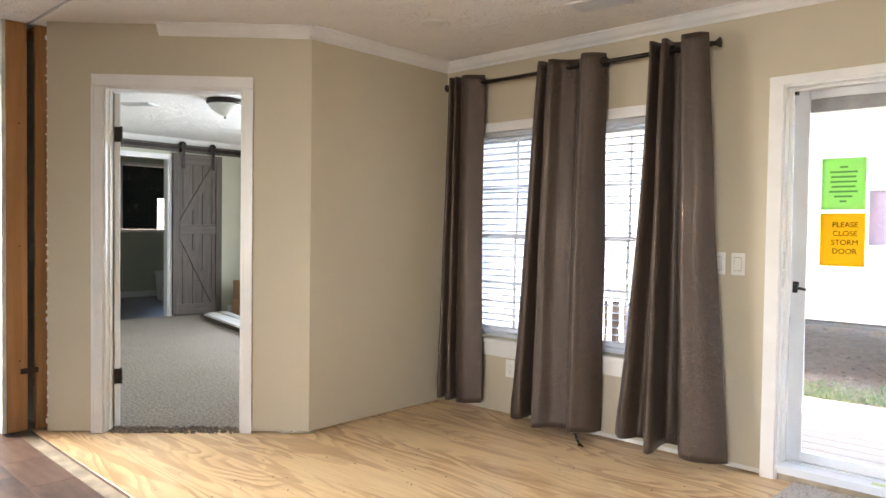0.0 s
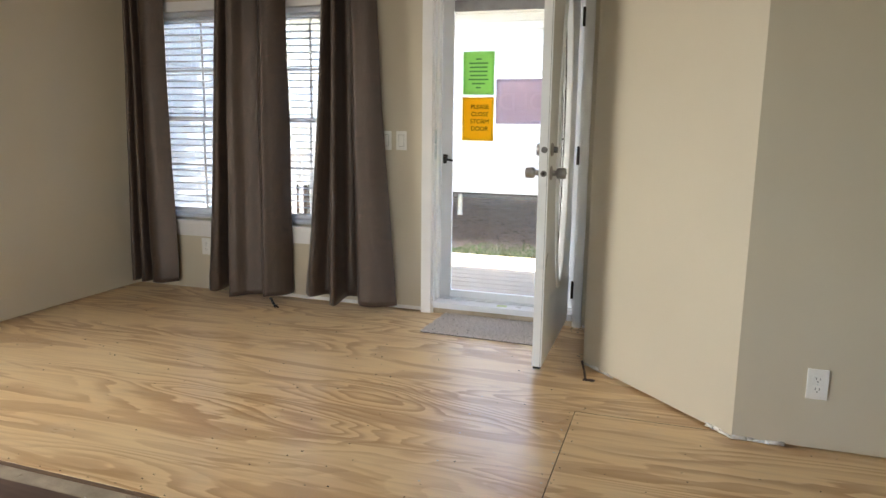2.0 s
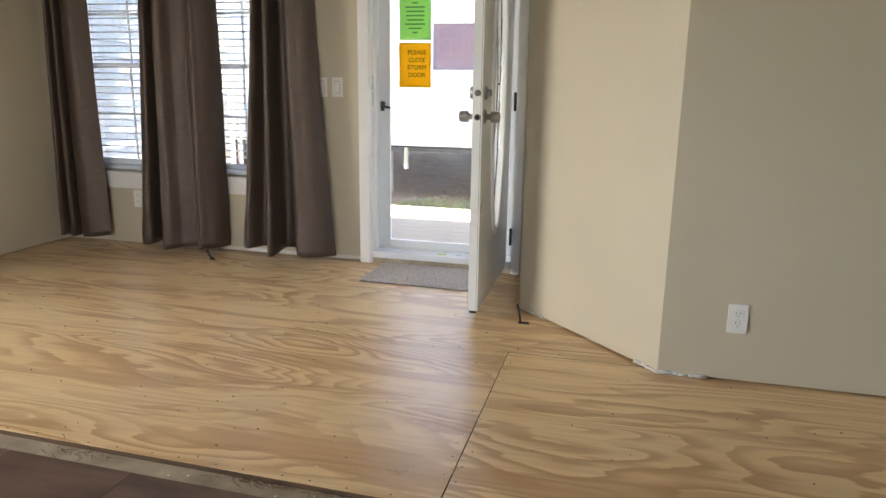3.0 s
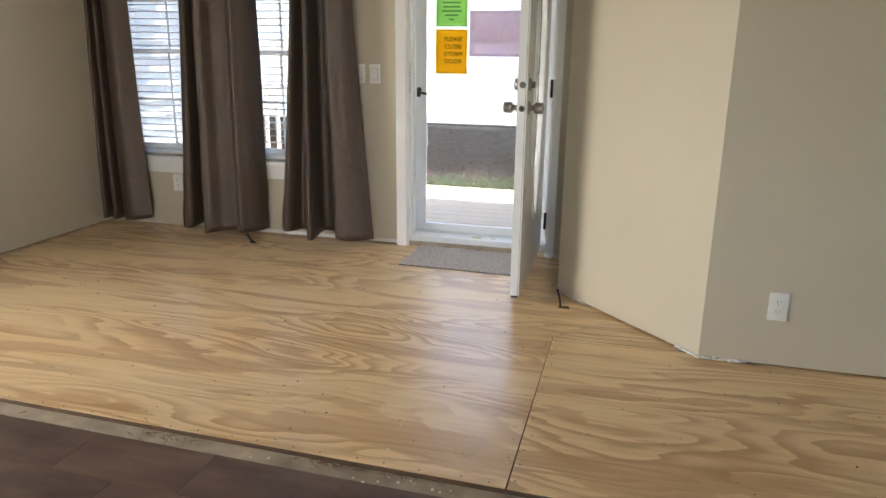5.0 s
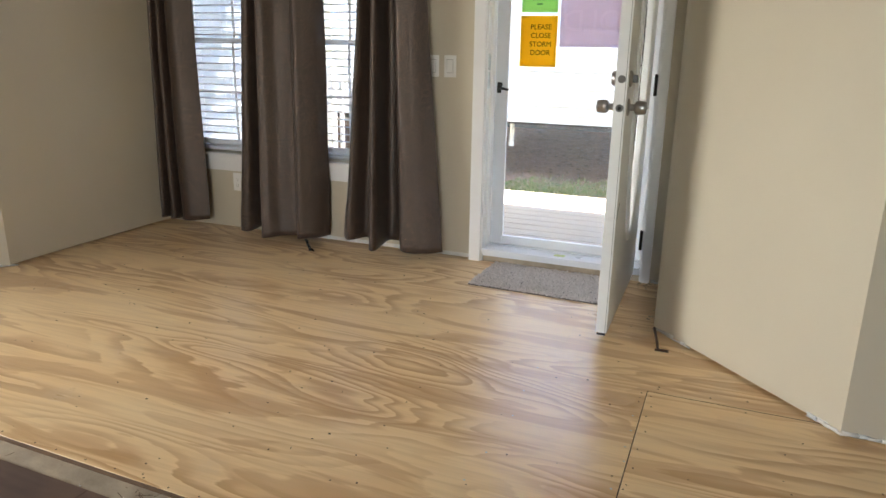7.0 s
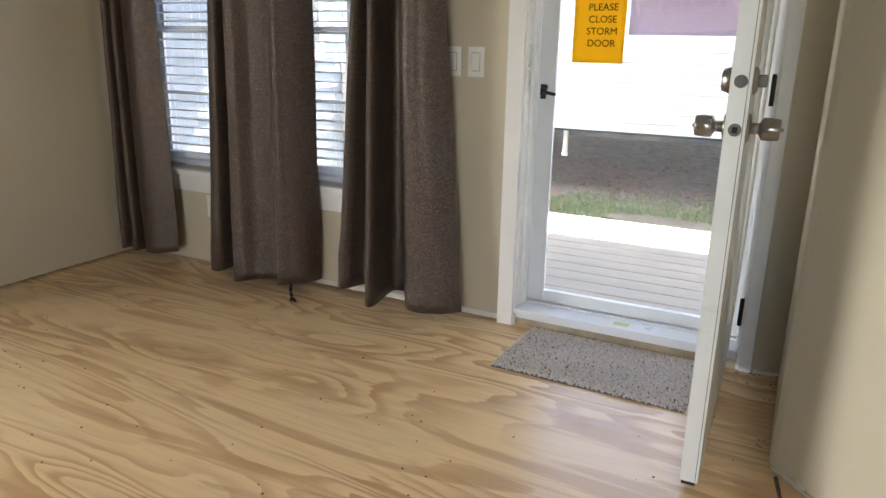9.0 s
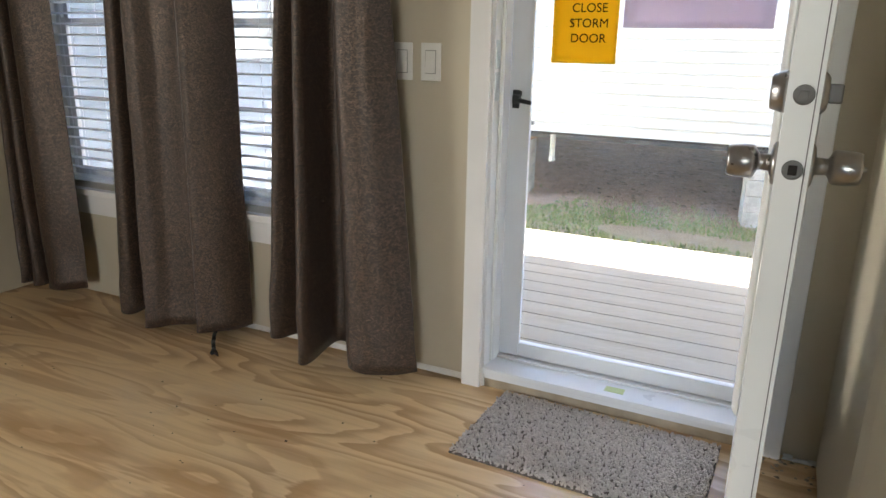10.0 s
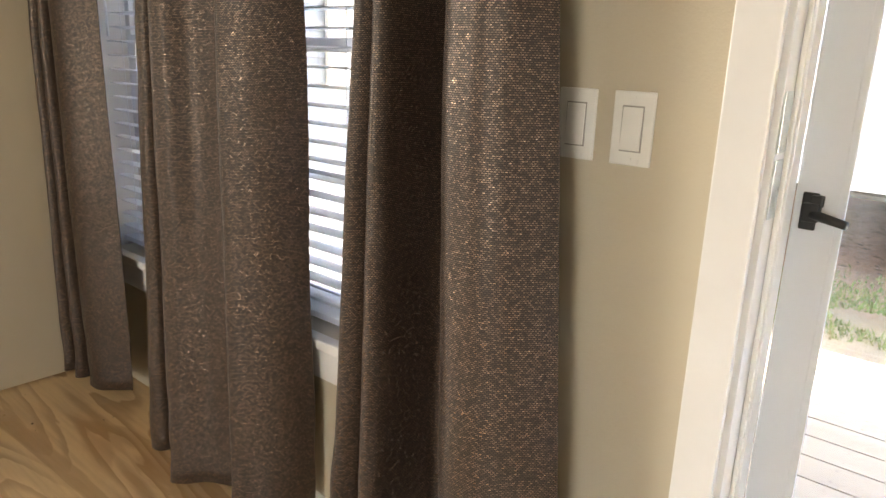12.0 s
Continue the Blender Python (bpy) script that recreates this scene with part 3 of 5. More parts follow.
part("jamb", blocks(((R - 0.022, 0, 0.0), (R, 0.14, H - 0.001)), ((R - 0.034, 0.052, 0.08), (R - 0.022, 0.09, H - 0.022)), bevel=0.002), TRIM, d2)
part("head_jamb", blocks(((L + 0.022, 0, H - 0.023), (R - 0.022, 0.14, H - 0.001)), ((L + 0.034, 0.052, H - 0.035), (R - 0.034, 0.09, H - 0.023)), bevel=0.002), TRIM, d2)
part("weatherstrip", blocks(((L + 0.0225, 0.044, 0.08), (L + 0.03, 0.052, H - 0.036)), bevel=0.002), PLASTIC, d2)
sill = part("threshold", blocks(((L + 0.023, -0.012, 0.055), (R - 0.023, 0.15, 0.075)), ((L + 0.023, 0.09, 0.075), (R - 0.023, 0.10, 0.083)), ((L + 0.023, 0.0, 0.034), (R - 0.023, 0.006, 0.055)), bevel=0.003), ALU, d2, "worn white aluminium threshold")
part("sill_block", blocks(((L + 0.023, 0.008, 0.0), (R - 0.023, 0.14, 0.054))), SUBFLOOR, d2)
part("sticker", blocks(((-0.03, 0.022, 0.0752), (0.03, 0.058, 0.0762))), TAG, d2, "pale green sticker on the threshold")
for z in (0.965, 1.06):
    part("strike_plate", blocks(((L + 0.0222, 0.004, z), (L + 0.025, 0.038, z + 0.085)), bevel=0.0008), ZINC, d2, "bright zinc strike plate")
for z in (0.175, 0.96, 1.72):
    h = part("hinge", turned((R - 0.03, -0.006, z), (0, 0, 1), [(0, 0.007), (0.1, 0.007), (0.104, 0.004)], 12), IRON, d2, "dark bronze butt hinge")
    part("leaf", blocks(((R - 0.0245, 0.0, z), (R - 0.0225, 0.04, z + 0.1)), bevel=0.0006), IRON, h)

# ---- the open front door with its oval glass ----
fd = thing("front_door", (-0.095, N + 0.006, 0.05), "white steel front door standing open, with leaded oval glass", "door", "", "", -89.0)
DW, DT, DZ = 0.905, 0.0225, 1.92
OC, OA, OB = (0.455, 1.06), 0.19, 0.74


def oval_slab():
    bm = bmesh.new()
    corners = [math.atan2(z - OC[1], x - OC[0]) for x in (0, DW) for z in (0, DZ)]
    angles = sorted([2 * math.pi * i / 72 - math.pi for i in range(72)] + corners)

    def rim(a):
        c, s = math.cos(a), math.sin(a)
        t = min(((DW - OC[0]) / c if c > 1e-9 else -OC[0] / c if c < -1e-9 else 9), ((DZ - OC[1]) / s if s > 1e-9 else -OC[1] / s if s < -1e-9 else 9))
        return OC[0] + c * t, OC[1] + s * t

    def oval(a):
        c, s = math.cos(a), math.sin(a)
        r = 1 / math.sqrt((c / OA) ** 2 + (s / OB) ** 2)
        return OC[0] + c * r, OC[1] + s * r

    rings = []
    for f, y in ((rim, -DT), (rim, DT), (oval, DT), (oval, -DT)):
        rings.append([bm.verts.new((f(a)[0], y, f(a)[1])) for a in angles])
    k = len(angles)
    for p, q in zip(rings, rings[1:] + rings[:1]):
        for i in range(k):
            j = (i + 1) % k
            bm.faces.new((p[i], p[j], q[j], q[i]))
    return bm


def oval_ring(w, y0, y1, grow=0.0):
    """A rounded moulding round the oval, between two depths."""
    bm = bmesh.new()
    k = 72
    prof = [(grow, y0), (grow + w * 0.25, y0 + (y1 - y0) * 0.85), (grow + w * 0.6, y1), (grow + w * 0.9, y0 + (y1 - y0) * 0.5), (grow + w, y0)]
    rings = [[bm.verts.new((OC[0] + (OA + o) * math.cos(2 * math.pi * i / k), y, OC[1] + (OB + o) * math.sin(2 * math.pi * i / k))) for i in range(k)] for o, y in prof]
    for p, q in zip(rings, rings[1:] + rings[:1]):
        for i in range(k):
            bm.faces.new((p[i], p[(i + 1) % k], q[(i + 1) % k], q[i]))
    return bm


part("slab", oval_slab(), DOORW, fd)
part("oval_frame", oval_ring(0.045, DT, DT + 0.014, -0.012), DOORW, fd, "raised oval moulding", True)
part("oval_frame", oval_ring(0.045, -DT, -DT - 0.014, -0.012), DOORW, fd, "raised oval moulding", True)
bm = bmesh.new()
for y in (-0.003, 0.003):
    vs = [bm.verts.new((OC[0] + OA * math.cos(2 * math.pi * i / 72), y, OC[1] + OB * math.sin(2 * math.pi * i / 72))) for i in range(72)]
    bm.faces.new(vs)
bm.verts.ensure_lookup_table()
for i in range(72):
    bm.faces.new((bm.verts[i], bm.verts[(i + 1) % 72], bm.verts[72 + (i + 1) % 72], bm.verts[72 + i]))
og = part("oval_glass", bm, GLASS, fd, "clear leaded glass")
og.visible_shadow = False


def came(pts):
    """A run of lead came on the glass."""
    bm = bmesh.new()
    for a, b in zip(pts, pts[1:]):
        rod_mesh(bm, (OC[0] + a[0], 0, OC[1] + a[1]), (OC[0] + b[0], 0, OC[1] + b[1]), 0.005, seg=8)
    return bm


def arc(cx, cz, rx, rz, a0, a1, n=18):
    return [(cx + rx * math.cos(radians(a0 + (a1 - a0) * i / n)), cz + rz * math.sin(radians(a0 + (a1 - a0) * i / n))) for i in range(n + 1)]


for pts in (arc(0, 0, 0.15, 0.66, 0, 360, 48), arc(0, 0, 0.07, 0.2, 0, 360, 30), arc(-0.1, 0.36, 0.1, 0.18, -70, 70), arc(0.1, 0.36, 0.1, 0.18, 110, 250),
            arc(-0.1, -0.36, 0.1, 0.18, -70, 70), arc(0.1, -0.36, 0.1, 0.18, 110, 250), [(-0.15, 0), (-0.07, 0)], [(0.07, 0), (0.15, 0)], [(0, 0.2), (0, 0.66)], [(0, -0.66), (0, -0.2)]):
    part("lead_came", came(pts), IRON, fd, "", True)

KU = 0.845
for side in (1, -1):
    y = side * DT
    kn = part("knob", turned((KU, y, 0.915), (0, side, 0), [(0, 0.033), (0.004, 0.033), (0.007, 0.028), (0.009, 0.0135), (0.024, 0.0125), (0.027, 0.016), (0.03, 0.023), (0.034, 0.0262), (0.05, 0.0262), (0.066, 0.0245), (0.07, 0.022), (0.0705, 0.004), (0.077, 0.0035)], 28), NICKEL, fd, "brushed nickel tulip knob", True)
    db = part("deadbolt", turned((KU, y, 1.022), (0, side, 0), [(0, 0.031), (0.004, 0.031), (0.02 if side < 0 else 0.009, 0.026), (0.022 if side < 0 else 0.011, 0.022)], 28), NICKEL, fd, "brushed nickel deadbolt", True)
    if side > 0:
        part("thumb_turn", blocks(((KU - 0.006, y + 0.01, 1.008), (KU + 0.006, y + 0.03, 1.036)), bevel=0.003), DULL, db)
for z, r in ((0.915, 0.0125), (1.022, 0.0125)):
    lp = part("latch_plate", turned((DW - 0.0005, 0, z), (1, 0, 0), [(0, 0.0145), (0.0018, 0.0145), (0.0022, 0.012)], 24), DULL, fd, "round latch plate in the door's edge")
    part("latch_bolt", blocks(((DW + 0.0018, -0.006, z - 0.007), (DW + 0.006, 0.006, z + 0.007)), bevel=0.001), DULL if z > 1 else GAP, lp)
part("edge_groove", blocks(((DW - 0.0004, DT - 0.0075, 0.003), (DW + 0.0006, DT - 0.006, DZ - 0.003))), STEEL, fd)
part("door_sweep", blocks(((0.01, -DT + 0.004, -0.014), (DW - 0.006, DT - 0.006, 0.0)), bevel=0.002), BLACK, fd, "black rubber sweep")

# ---- storm door, closed, with papers on its glass ----
sd = thing("storm_door", (-0.48, N + 0.145, 0.078), "white aluminium storm door, closed, with full glass", "door")
SL, SR, ST = -0.435, 0.435, 1.885
part("stile", blocks(((SL, -0.017, 0), (SL + 0.068, 0.017, ST)), bevel=0.004), ALU, sd)
part("stile", blocks(((SR - 0.068, -0.017, 0), (SR, 0.017, ST)), bevel=0.004), ALU, sd)
part("bottom_rail", blocks(((SL + 0.068, -0.016, 0), (SR - 0.068, 0.016, 0.05)), bevel=0.004), ALU, sd)
part("top_rail", blocks(((SL + 0.068, -0.016, ST - 0.052), (SR - 0.068, 0.016, ST)), bevel=0.004), ALU, sd)
part("screen_cassette", blocks(((SL + 0.07, -0.012, ST - 0.118), (SR - 0.07, 0.01, ST - 0.053)), bevel=0.006), worn("grey_screen_roll", (0.33, 0.33, 0.34), 0.6, 0.1, 15), sd, "grey rolled screen under the top rail")
for x in (SL + 0.068, SR - 0.068):
    part("glazing_bead", blocks(((x - 0.006, -0.021, 0.046), (x + 0.006, -0.016, ST - 0.05)), bevel=0.002), ALU, sd)
pane = part("glass_pane", blocks(((SL + 0.066, -0.0025, 0.048), (SR - 0.066, 0.0025, ST - 0.05))), DUSTY, sd)
pane.visible_shadow = False
la = part("latch", blocks(((SL + 0.012, -0.022, 0.858), (SL + 0.036, -0.017, 0.916)), ((SL + 0.018, -0.042, 0.874), (SL + 0.042, -0.022, 0.902)), ((SL + 0.026, -0.034, 0.896), (SL + 0.044, -0.02, 0.914)), bevel=0.003), BLACK, sd, "black storm door latch")
bm = bmesh.new()
rod_mesh(bm, (SL + 0.032, -0.036, 0.886), (SL + 0.084, -0.05, 0.879), 0.008, 0.0065, 12)
part("lever", bm, BLACK, la, "", True)
part("closer_foot", blocks(((SL - 0.002, -0.06, 1.86), (SL + 0.02, -0.018, 1.885)), bevel=0.003), IRON, sd)


def notice(x0, z0, x1, z1, y, material, label, thick=0.0006):
    ob = thing("paper_notice", ((x0 + x1) / 2, y, z0), label, "notice", "papers on the storm door")
    w, h = (x1 - x0) / 2, z1 - z0
    bm = bmesh.new()
    nx, nz = 10, 12
    grid = [[bm.verts.new((-w + 2 * w * i / nx, 0.0012 * math.sin(i * 0.9 + j * 0.5) - 0.0008 * (i in (0, nx)), h * j / nz)) for i in range(nx + 1)] for j in range(nz + 1)]
    for j in range(nz):
        for i in range(nx):
            bm.faces.new((grid[j][i], grid[j][i + 1], grid[j + 1][i + 1], grid[j + 1][i]))
    bmesh.ops.solidify(bm, geom=list(bm.faces), thickness=thick)
    part("sheet", bm, material, ob, "", True)
    return ob


og1 = notice(-0.787, 1.08, -0.588, 1.341, N + 0.14, ORANGE, "orange paper notice with black capitals taped to the glass")
for i, word in enumerate(("PLEASE", "CLOSE", "STORM", "DOOR")):
    lettering("words", word, 0.0365, pose(0.012, -0.0032, 0.203 - i * 0.0435, 90), INK, og1, "bold black word")
gn = notice(-0.785, 1.357, -0.59, 1.612, N + 0.14, GREEN, "green paper notice with faint printing taped to the glass")
for i, w in enumerate((0.035, 0.12, 0.11, 0.115, 0.105, 0.125, 0.08, 0.03)):
    part("printed_line", blocks(((-w / 2, -0.0031, 0.205 - i * 0.024), (w / 2, -0.0028, 0.214 - i * 0.024))), GREENINK, gn)
pu = notice(-0.574, 1.185, -0.17, 1.448, N + 0.14, PURPLE, "faded purple sale sign seen from behind on the glass")
lettering("words", "SOLD", 0.15, pose(0.0, -0.0035, 0.125, 90) @ Matrix.Diagonal((-1, 1, 1, 1)), PALE, pu, "pale letters showing through, reversed")


# ---- windows ----
def window(name, xc):
    w = thing(name, (xc, N, 0), "white single-hung window with grilles, blind lowered", "window", "windows", "structure")
    x0, x1, z0, z1 = -0.37, 0.37, 0.5, 1.9
    part("head_casing", blocks(((x0 - 0.06, -0.015, z1 - 0.006), (x1 + 0.06, -0.0005, z1 + 0.056)), bevel=0.003), TRIM, w)
    part("casing", blocks(((x0 - 0.046, -0.015, z0), (x0 + 0.006, -0.0005, z1 - 0.007)), bevel=0.003), TRIM, w)
    part("casing", blocks(((x1 - 0.006, -0.015, z0), (x1 + 0.046, -0.0005, z1 - 0.007)), bevel=0.003), TRIM, w)
    part("window_sill", blocks(((x0 - 0.055, -0.034, z0 - 0.028), (x1 + 0.055, 0.09, z0 - 0.0005)), bevel=0.005), TRIM, w)
    part("apron", blocks(((x0 - 0.04, -0.014, z0 - 0.115), (x1 + 0.04, -0.0005, z0 - 0.0285)), bevel=0.003), TRIM, w)
    part("jamb_liner", blocks(((x0, 0.0, z0), (x0 + 0.006, 0.14, z1)), ((x1 - 0.006, 0.0, z0), (x1, 0.14, z1)), ((x0 + 0.006, 0, z1 - 0.006), (x1 - 0.006, 0.14, z1)), ((x0 + 0.006, 0.091, z0 - 0.0004), (x1 - 0.006, 0.14, z0 + 0.012))), TRIM, w)
    f0, f1 = x0 + 0.006, x1 - 0.006
    part("window_frame", blocks(((f0, 0.095, z0 + 0.012), (f0 + 0.03, 0.135, z1 - 0.006)), ((f1 - 0.03, 0.095, z0 + 0.012), (f1, 0.135, z1 - 0.006)), ((f0 + 0.03, 0.095, z1 - 0.036), (f1 - 0.03, 0.135, z1 - 0.006)), ((f0 + 0.03, 0.095, z0 + 0.012), (f1 - 0.03, 0.135, z0 + 0.04)), bevel=0.002), VINYL, w)
    mid = 1.19
    for a, b, y in ((z0 + 0.041, mid + 0.018, 0.1), (mid - 0.016, z1 - 0.037, 0.118)):
        s = part("sash", blocks(((f0 + 0.031, y - 0.008, a), (f0 + 0.058, y + 0.008, b)), ((f1 - 0.058, y - 0.008, a), (f1 - 0.031, y + 0.008, b)), ((f0 + 0.058, y - 0.008, a), (f1 - 0.058, y + 0.008, a + 0.03)), ((f0 + 0.058, y - 0.008, b - 0.03), (f1 - 0.058, y + 0.008, b)), bevel=0.002), VINYL, w)
        p = part("pane", blocks(((f0 + 0.055, y + 0.001, a + 0.028), (f1 - 0.055, y + 0.004, b - 0.028))), GLASS, s)
        p.visible_shadow = False
        part("muntin", blocks(((-0.009, y - 0.004, a + 0.03), (0.009, y + 0.0008, b - 0.03)), bevel=0.002), VINYL, s)
        zm = (a + b) / 2
        part("muntin", blocks(((f0 + 0.058, y - 0.0035, zm - 0.009), (-0.0095, y + 0.0006, zm + 0.009)), ((0.0095, y - 0.0035, zm - 0.009), (f1 - 0.058, y + 0.0006, zm + 0.009)), bevel=0.002), VINYL, s)
    return w


window("window_1", -2.65)
window("window_2", -1.815)


def blind(xc, tilt, group="window blinds"):
    b = thing("window_blind", (xc, N + 0.048, 0), "white slatted blind, lowered with its slats open", "blind", group)
    w = 0.352
    part("headrail", blocks(((-w, -0.028, 1.862), (w, 0.028, 1.89)), bevel=0.004), SLAT, b)
    part("valance", blocks(((-w - 0.004, -0.038, 1.858), (w + 0.004, -0.031, 1.89)), bevel=0.004), SLAT, b)
    bm = bmesh.new()
    rows = [(-0.025, -0.0012), (-0.012, 0.0016), (0.0, 0.0024), (0.012, 0.0016), (0.025, -0.0012)]
    for lift in (0.0, -0.0026):
        for x in (-w, w):
            for y, z in rows:
                bm.verts.new((x, y, z + lift))
    bm.verts.ensure_lookup_table()
    v = bm.verts
    for base, flip in ((0, 0), (10, 1)):
        for i in range(4):
            bm.faces.new([v[base + i], v[base + 5 + i], v[base + 6 + i], v[base + 1 + i]])
    for k in (0, 5):
        for i in range(4):
            bm.faces.new([v[k + i], v[k + 1 + i], v[k + 11 + i], v[k + 10 + i]])
    for i in (0, 4):
        bm.faces.new([v[i], v[i + 10], v[i + 15], v[i + 5]])
    me = mesh_of("slat", bm, SLAT)
    rnd = random.Random(xc)
    for i in range(30):
        s = new("slat", me)
        s.parent = b
        s.matrix_local = pose(0, 0, 1.838 - i * 0.0435, tilt + rnd.uniform(-1.5, 1.5), 0, rnd.uniform(-0.15, 0.15))
    part("bottom_rail", blocks(((-w, -0.026, 0.522), (w, 0.026, 0.54)), bevel=0.004), SLAT, b)
    for x in (-0.24, 0.24, -0.02):
        for y in (-0.027, 0.027):
            bm = bmesh.new()
            rod_mesh(bm, (x, y, 0.54), (x, y, 1.862), 0.0011, seg=6)
            part("ladder_cord", bm, SLAT, b)
    bm = bmesh.new()
    rod_mesh(bm, (-w + 0.05, -0.045, 1.86), (-w + 0.055, -0.043, 1.2), 0.004, seg=8)
    part("tilt_wand", bm, SLAT, b)


blind(-2.65, -4)
blind(-1.815, -2)


# ---- curtains and their rod ----
RY, RZ = 3.968, 2.215
rod = thing("curtain_rod", (-2.14, RY, RZ), "dark bronze curtain rod with flared end knobs", "curtain rod")
bm = bmesh.new()
rod_mesh(bm, (-0.93, 0, 0), (0.87, 0, 0), 0.0125, seg=20)
part("bar", bm, IRON, rod, "", True)
for x, d in ((-0.93, -1), (0.87, 1)):
    part("finial", turned((x, 0, 0), (d, 0, 0), [(0, 0.0145), (0.012, 0.0145), (0.016, 0.011), (0.03, 0.014), (0.046, 0.024), (0.052, 0.027), (0.055, 0.02)], 24), IRON, rod, "", True)
for x in (-0.9, 0.0, 0.81):
    part("bracket", blocks(((x - 0.006, -0.002, -0.026), (x + 0.006, N - RY - 0.001, -0.014)), ((x - 0.012, N - RY - 0.005, -0.05), (x + 0.012, N - RY - 0.0005, 0.02)), bevel=0.002), IRON, rod)


def spline(ctrl, u):
    """Catmull-Rom through control points, for u from 0 to 1."""
    k = len(ctrl) - 1
    f = min(u * k, k - 1e-6)
    i = int(f)
    t = f - i
    p0, p1, p2, p3 = (ctrl[max(0, min(k, j))] for j in (i - 1, i, i + 1, i + 2))
    return [0.5 * (2 * b + (c - a) * t + (2 * a - 5 * b + 4 * c - d) * t * t + (3 * b - a - 3 * c + d) * t * t * t) for a, b, c, d in zip(p0, p1, p2, p3)]


def curtain(xc, ctrl, label, seed):
    """A grommet panel. ctrl: per fold (x at the rod, y at the rod, x at the hem, y at the hem, hem height)."""
    ob = thing("curtain", (xc, RY, 0), label, "curtain", "brown curtain panels")
    cols, rows = 20 * (len(ctrl) - 1), 56
    bm = bmesh.new()
    uv = bm.loops.layers.uv.new("uv")
    grid, us = [], []
    top = RZ + 0.052
    for i in range(cols + 1):
        xt, yt, xb, yb, zb = spline(ctrl, i / cols)
        col = []
        for j in range(rows + 1):
            s = j / rows
            z = top + (zb - top) * s
            f = 0.45 * s + 0.55 * s ** 1.6
            g = s ** 0.55
            x = xt + (xb - xt) * f
            y = yt + (yb - yt) * g
            n = noise.noise(Vector((x * 9 + seed, z * 2.2, seed * 3.1)))
            m = noise.noise(Vector((x * 16, z * 9 + seed, 7.7)))
            crease = max(0.0, 0.42 - z) * 0.03 if z < 0.42 else 0.0
            y += n * 0.006 * min(1, s * 3) + m * (0.002 + crease)
            x += noise.noise(Vector((z * 1.7, x * 4, seed))) * 0.006 * min(1, s * 3)
            col.append(bm.verts.new((x - xc, y - RY, z)))
        grid.append(col)
        us.append(0.0 if not us else us[-1] + (grid[i][rows // 2].co - grid[i - 1][rows // 2].co).length)
    for i in range(cols):
        for j in range(rows):
            f = bm.faces.new((grid[i][j], grid[i][j + 1], grid[i + 1][j + 1], grid[i + 1][j]))
            for lp, (a, b) in zip(f.loops, ((i, j), (i, j + 1), (i + 1, j + 1), (i + 1, j))):
                lp[uv].uv = (us[a] * 1.15, grid[a][b].co.z)
    me = bpy.data.meshes.new("fabric")
    bm.to_mesh(me)
    bm.free()
    me.materials.append(CLOTH)
    me.shade_smooth()
    fab = new("fabric", me)
    fab.parent = ob
    so = fab.modifiers.new("cloth", "SOLIDIFY")
    so.thickness, so.offset = 0.0022, 0.0
    # eyelets where the panel crosses the rod
    k = len(ctrl) - 1
    for a, b in zip(ctrl, ctrl[1:]):
        if (a[1] - RY) * (b[1] - RY) < 0:
            q = (RY - a[1]) / (b[1] - a[1])
            x = a[0] + (b[0] - a[0]) * q - xc
            d = Vector((b[0] - a[0], b[1] - a[1], 0)).normalized()
            nrm = Vector((-d.y, d.x, 0))
            bm = bmesh.new()
            qn = nrm.to_track_quat("Z", "Y")
            rings = []
            for r in range(28):
                th = 2 * math.pi * r / 28
                c = Vector((0.0255 * math.cos(th), 0.0255 * math.sin(th), 0))
                e = Vector((math.cos(th), math.sin(th), 0))
                rings.append([bm.verts.new(Vector((x, 0, RZ)) + qn @ (c + e * 0.0062 * math.cos(h) + Vector((0, 0, 0.005 * math.sin(h))))) for h in (2 * math.pi * w / 8 for w in range(8))])
            for r in range(28):
                p, n = rings[r], rings[(r + 1) % 28]
                for w in range(8):
                    bm.faces.new((p[w], p[(w + 1) % 8], n[(w + 1) % 8], n[w]))
            part("grommet", bm, IRON, ob, "dark bronze eyelet", True)
    return ob


BK, FR = 4.01, 3.908
curtain(-2.92, [(-3.06, 4.0, -3.14, 3.99, 0.07), (-3.045, FR, -3.1, 3.885, 0.07), (-3.02, FR, -3.07, 3.885, 0.07), (-3.015, BK, -3.06, 4.0, 0.068), (-3.0, BK, -3.04, 4.0, 0.068), (-2.992, FR, -3.025, 3.89, 0.067), (-2.972, FR, -2.99, 3.89, 0.066), (-2.97, BK, -2.985, 4.005, 0.066), (-2.95, BK, -2.96, 4.005, 0.066), (-2.935, FR, -2.945, 3.9, 0.066), (-2.87, FR - 0.005, -2.87, 3.885, 0.066), (-2.79, BK - 0.03, -2.765, 3.965, 0.075)],
        "dark brown curtain panel drawn into the corner", 1.3)
